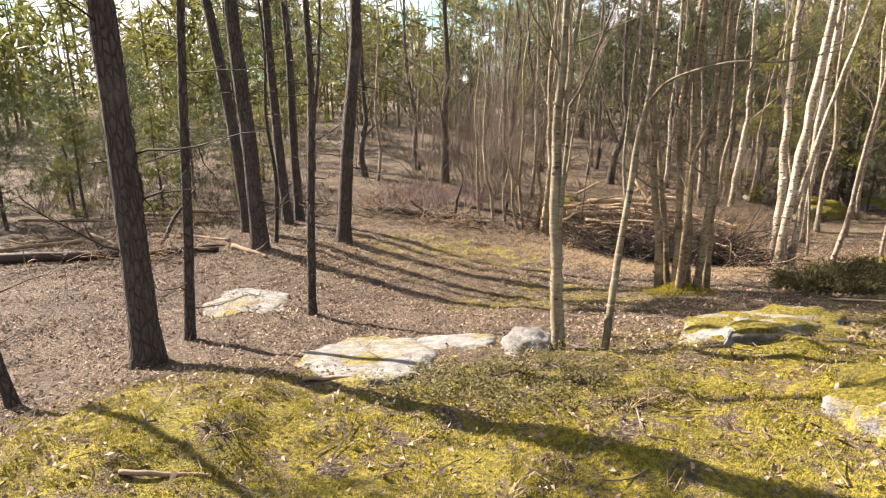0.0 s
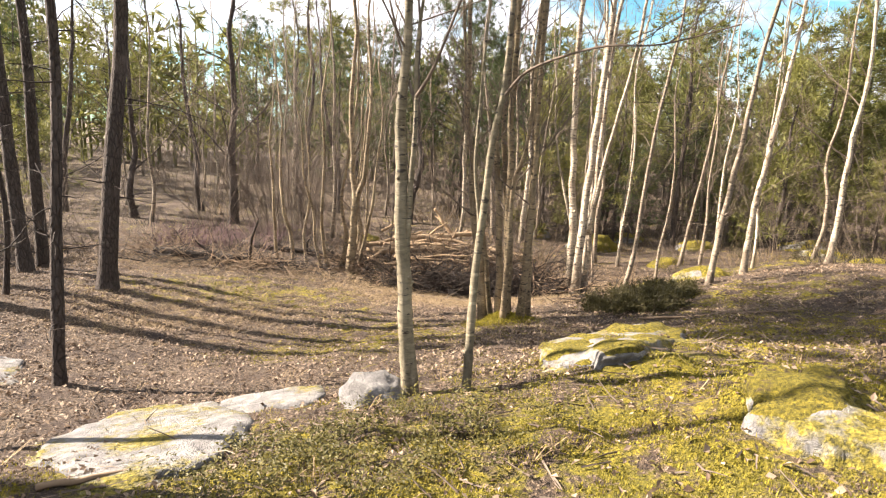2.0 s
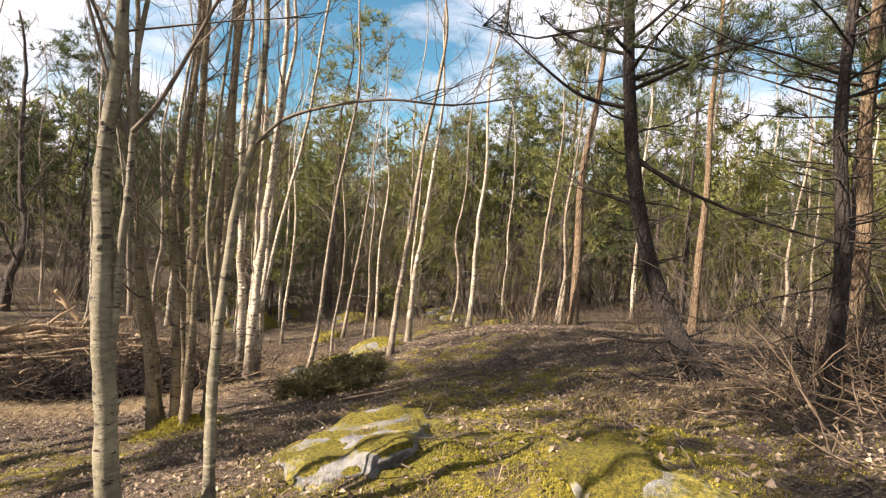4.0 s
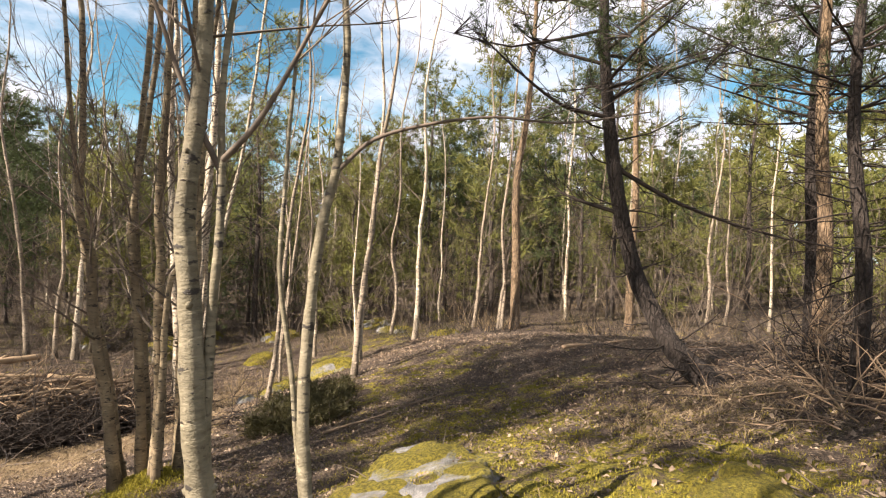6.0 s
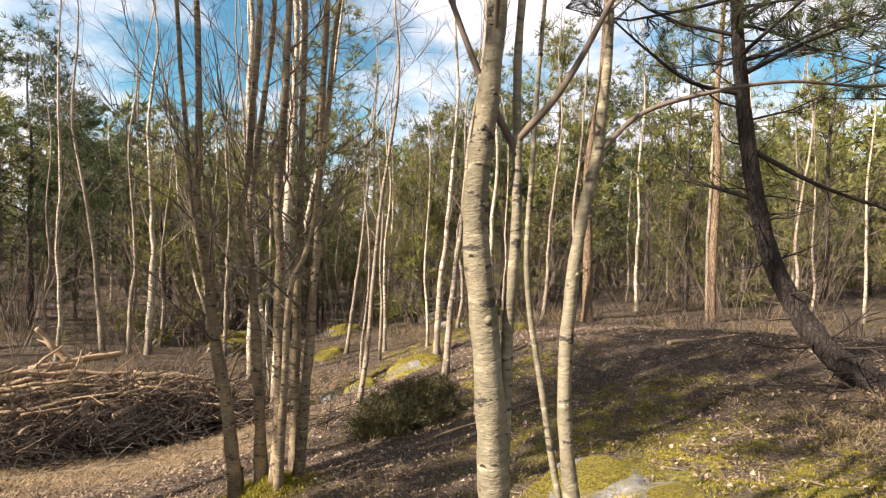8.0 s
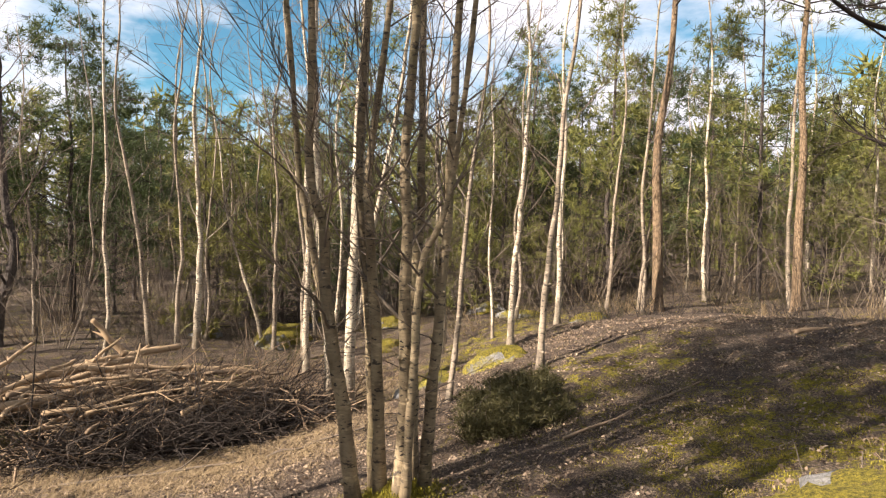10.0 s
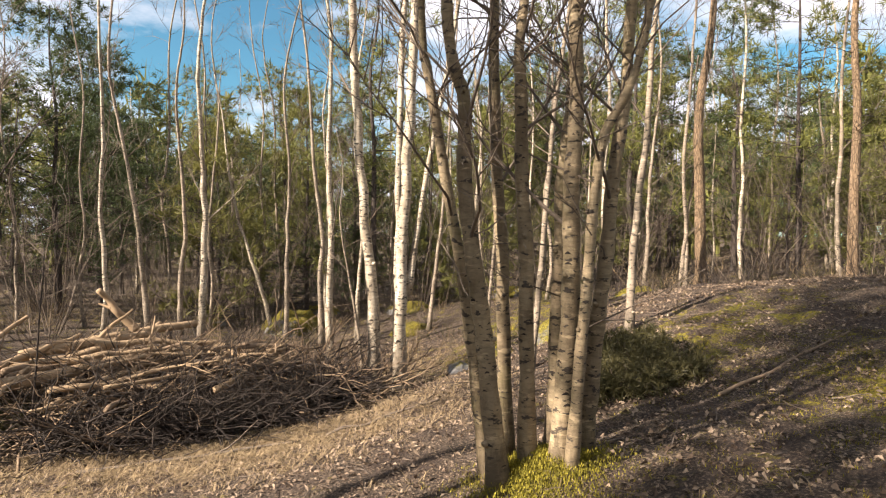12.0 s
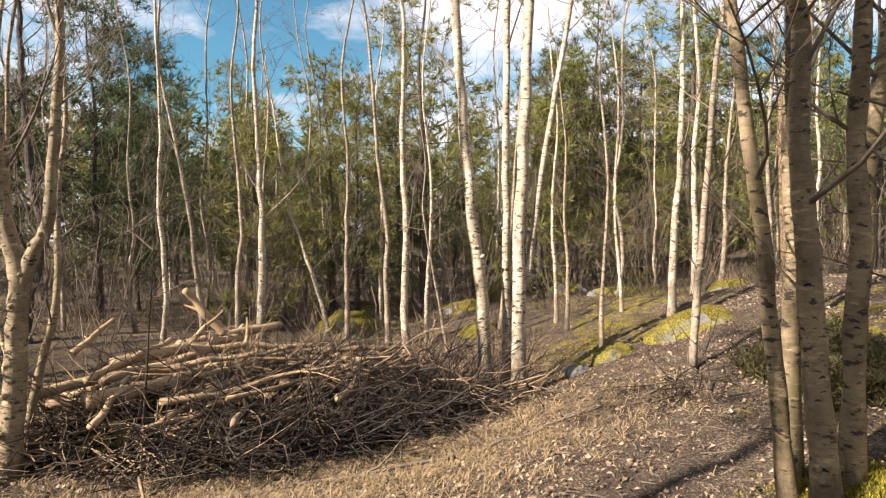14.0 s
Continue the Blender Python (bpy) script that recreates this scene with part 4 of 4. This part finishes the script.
rock("rock_slab", "flat pale granite slab flush with the moss", -0.60, 3.98, 0.56, 0.92, 0.18, 8, 0.52, 0.38, 1, cut=0.3)
rock("rock_slab", "flat grey granite slab beside dead leaves", 0.08, 4.55, 0.46, 0.32, 0.13, -10, 0.45, 0.32, 2, cut=0.3)
rock("boulder", "small whitish granite boulder at the birch foot", 0.66, 4.02, 0.23, 0.20, 0.22, 20, 0.3, 0.12, 3)
rock("rock_outcrop", "grey granite hump with yellow moss", 2.42, 4.05, 0.86, 0.52, 0.26, 42, 0.78, 0.56, 4, 0.30, cut=0.15)
rock("rock_outcrop", "mossy granite ledge with a pale broken face", 2.08, 2.28, 0.44, 0.28, 0.28, 65, 0.70, 0.56, 5, 0.32, cut=0.15)
rock("rock_slab", "low granite slab among fallen leaves", -2.35, 6.5, 0.50, 0.65, 0.11, 30, 0.45, 0.3, 6, cut=0.3)
rock("boulder", "mossy boulder with a pale granite face", 7.25, 8.15, 0.50, 0.55, 0.34, 10, 0.4, 0.82, 7)
rock("boulder", "low mossy stone beside the white birches", 6.95, 9.0, 0.30, 0.26, 0.18, 0, 0.3, 0.9, 8)
rock("boulder", "small pale stone beside the white birches", 6.6, 9.32, 0.18, 0.14, 0.14, 0, 0.25, 0.4, 9)
rock("boulder", "grey stone half hidden in brushwood", 5.13, 10.86, 0.12, 0.12, 0.18, 0, -0.9, 0.25, 10)
rock("boulder", "mossy grey boulder among the birches", 9.5, 15.1, 0.45, 0.4, 0.42, 0, 0.2, 0.5, 11)
rock("boulder", "yellow mossy boulder under the birches", 10.4, 15.6, 0.7, 0.6, 0.55, 0, 0.2, 0.85, 12)


for k, (x, y, s) in enumerate([(10.2, 12.3, 0.6), (12.6, 13.8, 0.8), (9.6, 17.6, 0.7), (13.2, 10.4, 0.7), (7.0, 13.6, 0.35), (12.0, 16.2, 0.8), (14.5, 12.0, 0.9), (3.6, 16.8, 0.5), (11.0, 7.9, 0.5)]):
    rock("boulder", "low boulder covered with yellow moss", x, y, s * 0.85, s * 0.7, s * 0.45, 40 * k, 0.45, 0.62, 20 + k)


# ---- brushwood, logs and sticks ----
def log(label, a, b, r0, r1, seed, material=None, name="log", wob=0.04, sides=8, forks=1):
    rng = random.Random(seed)
    a, b = Vector(a), Vector(b)
    e = new(name)
    e.location = a
    pts = [(b - a) * (k / 6) + (Vector((rng.gauss(0, wob), rng.gauss(0, wob), rng.gauss(0, wob * 0.6))) * (b - a).length * 0.35 if 0 < k < 6 else Vector()) for k in range(7)]
    p = smooth_path(pts, 3)
    v, f = [], []
    tube(v, f, p, taper(r0, r1, len(p)), sides, True, 0.22, rng)
    mesh_from("stem", v, f, material or LOG_WOOD, e)
    for _ in range(forks):
        s, d = along(p, rng.uniform(0.3, 0.9))
        fv, ff = [], []
        q = wander(s, d + Vector((rng.gauss(0, 0.6), rng.gauss(0, 0.6), rng.gauss(0.1, 0.3))), (b - a).length * rng.uniform(0.2, 0.45), 4, 0.15, 0, rng)
        tube(fv, ff, q, taper(r1 * 0.8, r1 * 0.25, 5), 6, False)
        mesh_from("side_branch", fv, ff, material or LOG_WOOD, e)
    return tagged(e, label, "log")


def pile_height(x, y):
    """The height of the heap of brushwood above the ground."""
    return float(0.72 * bump(x, y, 4.0, 12.1, 1.9, 0.8, -0.75) + 0.35 * bump(x, y, 5.3, 10.9, 0.8, 0.5, -0.75) + 0.42 * bump(x, y, 4.0, 10.95, 1.4, 0.42, -0.5) + 0.3 * bump(x, y, 5.6, 12.0, 0.8, 0.6, -0.6))


def brush():
    rng = random.Random(41)
    # the lower layer is coloured near-black to stand for shade inside the heap
    for kind, count, material, label in (("brushwood", 1150, DEAD_WOOD, "heap of cut brown brushwood"), ("brushwood", 900, DARK_TWIG, "twigs low in the brushwood, coloured dark for its inner shade")):
        v, f = [], []
        n = 0
        while n < count:
            x, y = rng.uniform(1.8, 6.8), rng.uniform(9.6, 14.6)
            h = pile_height(x, y)
            if h < 0.10 or rng.random() > h * 2.5:
                continue
            # tan twigs thin out in front, where the dark ones paint a hollow
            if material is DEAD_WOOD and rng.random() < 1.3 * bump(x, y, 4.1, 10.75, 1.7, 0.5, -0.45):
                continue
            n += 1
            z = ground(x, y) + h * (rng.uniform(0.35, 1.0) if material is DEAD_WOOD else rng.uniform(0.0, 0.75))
            a = radians(rng.gauss(-45, 70))
            way = (math.cos(a) * rng.choice((-1, 1)), math.sin(a), rng.gauss(0.05, 0.4))
            twig_sprays(v, f, (x, y, z), way, rng.uniform(0.3, 1.1), rng.uniform(0.005, 0.015), 1, rng, 4, 2, -0.03, 0.2)
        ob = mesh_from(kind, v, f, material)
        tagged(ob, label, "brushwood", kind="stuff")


brush()
LOGS = [((2.66, 12.3, -1.22), (4.29, 12.15, -1.19), 0.062, 0.045), ((3.27, 12.9, -1.09), (4.6, 12.67, -1.03), 0.058, 0.04), ((4.2, 13.2, -1.1), (5.53, 12.95, -1.03), 0.055, 0.045),
        ((5.31, 12.35, -1.27), (6.15, 11.8, -1.44), 0.06, 0.045), ((4.6, 12.9, -1.0), (4.26, 13.15, -0.47), 0.05, 0.03), ((3.07, 13.2, -0.97), (3.65, 13.5, -0.75), 0.03, 0.018),
        ((2.45, 11.86, -1.3), (3.11, 12.4, -1.12), 0.028, 0.016), ((2.6, 13.0, -1.25), (4.15, 12.5, -1.08), 0.045, 0.03), ((3.9, 12.6, -1.02), (5.0, 11.9, -1.12), 0.04, 0.025),
        ((4.5, 11.5, -1.2), (5.1, 10.8, -1.25), 0.045, 0.03), ((3.4, 12.2, -1.2), (4.9, 12.0, -1.15), 0.04, 0.02), ((2.9, 12.7, -1.15), (3.9, 12.9, -0.95), 0.035, 0.02)]
for k, (a, b, r0, r1) in enumerate(LOGS):
    log("weathered tan log on the brushwood heap", a, b, r0 * 1.15, r1 * 1.15, 50 + k)


for k in range(95):
    r = random.Random(900 + k)
    x, y = r.gauss(4.1, 0.9), r.gauss(12.1, 0.8)
    if pile_height(x, y) < 0.38:
        continue
    a, l = radians(r.gauss(-20, 38)), r.uniform(0.7, 1.7)
    z = ground(x, y) + pile_height(x, y) * r.uniform(0.75, 1.1)
    c, s = math.cos(a) * l / 2, math.sin(a) * l / 2
    log("crooked tan branch on the brushwood heap", (x - c, y - s, z + r.gauss(0, 0.06)), (x + c, y + s, z + r.gauss(0.03, 0.08)), r.uniform(0.018, 0.045), r.uniform(0.01, 0.02), 900 + k, r.choice((LOG_WOOD, DEAD_WOOD)), "heap_branch", 0.07, 7, 2)


def ground_stick(label, a, b, r0, r1, seed, material=None, name="fallen_branch", forks=2):
    za, zb = ground(*a) + r0 * 0.7, ground(*b) + r1
    return log(label, (*a, za), (*b, zb), r0, r1, seed, material or DEAD_WOOD, name, 0.03, 7, forks)


ground_stick("grey fallen branch lying on dry grass", (2.6, 10.7), (3.85, 9.5), 0.020, 0.012, 70, TWIG)
ground_stick("grey fallen branch lying on dry grass", (4.0, 9.35), (4.75, 8.6), 0.016, 0.009, 71, TWIG)
ground_stick("thin stick lying on dead leaves", (7.5, 4.5), (8.2, 3.7), 0.03, 0.02, 72)
ground_stick("thin dark stick lying on dead leaves", (4.4, 6.2), (5.9, 5.3), 0.016, 0.008, 73)
ground_stick("short dead stick lying on moss", (-1.3, 2.0), (-0.95, 2.05), 0.012, 0.008, 74, forks=0)
ground_stick("dead stick lying on moss near the slab", (-0.9, 3.35), (-0.5, 3.45), 0.015, 0.01, 75, forks=0)
for k in range(12):
    r = random.Random(80 + k)
    x, y, a, l = r.uniform(-7, -2.5), r.uniform(9.0, 15), r.uniform(0, 6.28), r.uniform(0.8, 2.6)
    ground_stick("grey fallen branch on the forest floor", (x, y), (x + l * math.cos(a), y + l * 0.5 * math.sin(a)), 0.05, 0.025, 80 + k)
for a, b in (((-1.5, 13.5), (1.0, 12.9)), ((-6.5, 8.0), (-3.6, 9.0)), ((0.2, 15.2), (2.2, 14.4))):
    ground_stick("long dark fallen trunk", a, b, 0.09, 0.05, 95, DARK_TWIG, "fallen_tree", 4)


# ---- junipers and dead brush ----
def juniper(x, y, seed, rx, ry, h, turn):
    rng = random.Random(seed)
    t = base_empty("juniper_shrub", x, y)
    v, f, nv, nf = [], [], [], []
    for _ in range(90):
        a, r = rng.uniform(0, 6.28), math.sqrt(rng.random())
        c, s = math.cos(radians(turn)), math.sin(radians(turn))
        px, py = r * rx * math.cos(a), r * ry * math.sin(a)
        x0, y0 = c * px - s * py, s * px + c * py
        p = wander((x0 * 0.7, y0 * 0.7, ground(x + x0 * 0.7, y + y0 * 0.7) - t.location.z), (x0 * 0.5, y0 * 0.5, 0.8), h * rng.uniform(0.6, 1.2), 4, 0.2, 0.05, rng)
        tube(v, f, p, taper(0.008, 0.003, 5), 3, False)
        for _ in range(16):
            q, d = along(p, rng.uniform(0.15, 1))
            q = q + Vector((rng.gauss(0, 0.05), rng.gauss(0, 0.05), rng.gauss(0, 0.04)))
            tuft(nv, nf, q, d, 0.075, 8, 0.005, rng)
    tagged(mesh_from("branchwork", v, f, TWIG, t), kind="stuff")
    tagged(mesh_from("foliage", nv, nf, JUNIPER, t, smooth=False), kind="stuff")
    return tagged(t, "low spreading dark green juniper", "shrub")


juniper(4.75, 6.75, 1, 0.78, 0.46, 0.18, -35)
juniper(3.0, 12.2, 3, 0.35, 0.25, 0.3, 0)
juniper(5.35, 7.15, 2, 0.70, 0.44, 0.17, -35)


def dead_brush(name, label, x, y, rx, ry, h, count, seed, material):
    rng = random.Random(seed)
    t = base_empty(name, x, y)
    v, f = [], []
    for _ in range(count):
        px, py = rng.gauss(0, rx), rng.gauss(0, ry)
        z = ground(x + px, y + py) - t.location.z + rng.random() * h * 0.5
        twig_sprays(v, f, (px, py, z), (rng.gauss(0, 1), rng.gauss(0, 1), rng.gauss(0.25, 0.4)), rng.uniform(0.3, 0.9), 0.008, 1, rng, 3, 3, 0.0, 0.2)
    tagged(mesh_from("tangle", v, f, material, t), kind="stuff")
    return tagged(t, label, "brushwood")


dead_brush("dead_brush", "tangle of dead pine branches on the ground", 5.35, 1.5, 0.5, 0.4, 0.5, 130, 3, DARK_TWIG)
dead_brush("dead_brush", "tangle of dead grey twigs under pines", 4.3, 1.4, 0.5, 0.4, 0.3, 130, 4, DEAD_WOOD)
dead_brush("dead_brush", "dead branch with upturned dark roots", 4.9, 8.0, 0.25, 0.2, 0.25, 18, 5, DARK_TWIG)
# roots along the front, their dark colour deepening the heap's shaded hollow
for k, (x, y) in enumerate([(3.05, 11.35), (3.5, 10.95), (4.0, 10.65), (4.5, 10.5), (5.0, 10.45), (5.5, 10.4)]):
    dead_brush("root_tangle", "tangle of upturned roots and twigs, coloured dark for the shaded hollow", x, y, 0.26, 0.18, 0.62, 95, 30 + k, DARK_TWIG)
# added mounds: they block light and put a black void under the twigs
rock("shade_mound", "added black mound that makes the shaded void under brushwood", 4.0, 11.15, 1.35, 0.42, 0.42, -30, 0.35, 0.0, 41, 0.35, material=HEAP_VOID)
rock("shade_mound", "added black mound that makes the shaded void under brushwood", 5.35, 10.72, 0.6, 0.34, 0.36, -15, 0.3, 0.0, 42, 0.35, material=HEAP_VOID)
for k, (x, y) in enumerate([(-0.8, 12.8), (0.2, 12.2), (0.9, 12.6), (-1.6, 13.6), (3.1, 12.9), (-4.6, 8.3)]):
    dead_brush("dead_brush", "low heap of dead twigs and heather", x, y, 0.6, 0.35, 0.4, 80, 10 + k, DEAD_WOOD if k % 2 else DARK_TWIG)
sap = tagged(base_empty("sapling", 2.85, 11.9), "thin leafless sapling beside the brushwood", "sapling")
add_stem(sap, rel(sap, [(2.85, 11.9, -1.9), (2.9, 11.84, -0.9), (2.95, 11.78, 0.1)]), 0.015, 2.1, DARK_TWIG, random.Random(4), 2, 0.5, twig_depth=1)


# ---- ground cover ----
def cover(name, label, category, count, area, keep, add, material, seed):
    rng = random.Random(seed)
    v, f = [], []
    n = tries = 0
    while n < count and tries < count * 12:
        tries += 1
        x, y = rng.uniform(area[0], area[1]), rng.uniform(area[2], area[3])
        if rng.random() > keep(x, y):
            continue
        n += 1
        add(v, f, x, y, ground(x, y), rng)
    ob = mesh_from(name, v, f, material, smooth=False)
    return tagged(ob, label, category, kind="stuff")


def add_leaf(v, f, x, y, z, rng):
    a, s = rng.uniform(0, 6.28), rng.uniform(0.008, 0.022)
    c, d = math.cos(a) * s, math.sin(a) * s
    z += rng.uniform(0.003, 0.02)
    t1, t2, lift = rng.gauss(0, 0.35) * s, rng.gauss(0, 0.35) * s, rng.uniform(0.1, 0.6) * s
    i = len(v)
    w = rng.uniform(0.4, 0.7)
    v.extend(((x - c, y - d, z + t1), (x + c, y + d, z - t1), (x - d * w, y + c * w, z + lift + t2), (x + d * w, y - c * w, z + lift - t2)))
    f.append((i, i + 1, i + 2))
    f.append((i, i + 3, i + 1))


def add_blade(v, f, x, y, z, rng):
    a, h = rng.uniform(0, 6.28), rng.uniform(0.05, 0.15)
    for _ in range(4):
        b = a + rng.gauss(0, 0.9)
        c, d = math.cos(b), math.sin(b)
        w = 0.0022
        out = h * rng.uniform(0.8, 1.9)
        x1, y1 = x + rng.gauss(0, 0.02), y + rng.gauss(0, 0.02)
        i = len(v)
        v.extend(((x1 - d * w, y1 + c * w, z - 0.01), (x1 + d * w, y1 - c * w, z - 0.01), (x1 + c * out * 0.5 + d * w, y1 + d * out * 0.5 - c * w, z + h * 0.35),
                  (x1 + c * out * 0.5 - d * w, y1 + d * out * 0.5 + c * w, z + h * 0.35), (x1 + c * out, y1 + d * out, z + h * rng.uniform(0.0, 0.3))))
        f.append((i, i + 1, i + 2, i + 3))
        f.append((i + 3, i + 2, i + 4))


def add_moss(v, f, x, y, z, rng):
    for _ in range(4):
        a, h, w = rng.uniform(0, 6.28), rng.uniform(0.006, 0.016), rng.uniform(0.002, 0.004)
        x1, y1 = x + rng.gauss(0, 0.02), y + rng.gauss(0, 0.02)
        i = len(v)
        v.extend(((x1 - w * math.sin(a), y1 + w * math.cos(a), z - 0.004), (x1 + w * math.sin(a), y1 - w * math.cos(a), z - 0.004),
                  (x1 + math.cos(a) * h * 0.6, y1 + math.sin(a) * h * 0.6, z + h)))
        f.append((i, i + 1, i + 2))


def add_sprig(v, f, x, y, z, rng):
    for _ in range(9):
        a, r, h = rng.uniform(0, 6.28), rng.uniform(0, 0.05), rng.uniform(0.02, 0.10)
        px, py, pz = x + r * math.cos(a), y + r * math.sin(a), z + h
        s, b = rng.uniform(0.007, 0.014), rng.uniform(0, 6.28)
        c, d = math.cos(b) * s, math.sin(b) * s
        i = len(v)
        v.extend(((px - c, py - d, pz), (px + d * 0.5, py - c * 0.5, pz + s * 0.3), (px + c, py + d, pz + s * rng.gauss(0, 0.6)), (px - d * 0.5, py + c * 0.5, pz + s * 0.3)))
        f.append((i, i + 1, i + 2, i + 3))


def add_stick(v, f, x, y, z, rng):
    a, l = rng.uniform(0, 6.28), rng.uniform(0.06, 0.26)
    w = (math.cos(a), math.sin(a), rng.gauss(0, 0.08))
    tube(v, f, wander((x, y, z + 0.012), w, l, 3, 0.15, 0.0, rng), taper(0.005, 0.002, 4), 3, False)


def litter_keep(x, y):
    return max(0.05, 1.05 - mossy(x, y)) * (0.35 + 0.65 * (noise.noise((x * 1.5, y * 1.5, 5)) > -0.15))


cover("leaf_litter", "brown and grey fallen birch leaves", "leaves", 80000, (-7, 9.5, 0.6, 13), litter_keep, add_leaf, LEAF, 61)
cover("dry_grass", "tufts of pale dry grass", "grass", 9000, (-4, 9, 1.0, 13.5), lambda x, y: max(0.004, strawy(x, y) - 0.3) * 1.8, add_blade, STRAW, 62)
cover("moss_shoots", "yellow-green moss shoots", "moss", 42000, (-3, 6, 0.6, 8), lambda x, y: max(0.0, mossy(x, y) - 0.25) * 1.8 * (noise.noise((x * 4.2, y * 4.2, 1)) > -0.1), add_moss, MOSS, 63)
cover("cowberry_sprigs", "low dark green cowberry sprigs", "plants", 700, (-0.6, 1.8, 2.2, 4.0), lambda x, y: 1.3 * bump(x, y, 0.5, 3.15, 0.6, 0.42) * (noise.noise((x * 5, y * 5, 3)) > -0.05), add_sprig, BERRY_LEAF, 64)
cover("fallen_twigs", "small fallen twigs on the forest floor", "twigs", 2800, (-5, 9.5, 1.2, 14), lambda x, y: 0.6, add_stick, TWIG, 65)
cover("foot_moss", "bright green moss at the foot of the birch clump", "moss", 3500, (2.4, 3.7, 6.5, 7.7), lambda x, y: 1.3 * bump(x, y, 2.98, 7.0, 0.26, 0.24), lambda v, f, x, y, z, r: add_moss(v, f, x, y, z + 0.09 * bump(x, y, 2.98, 7.0, 0.22) + r.uniform(0, 0.05), r), MOSS, 66)
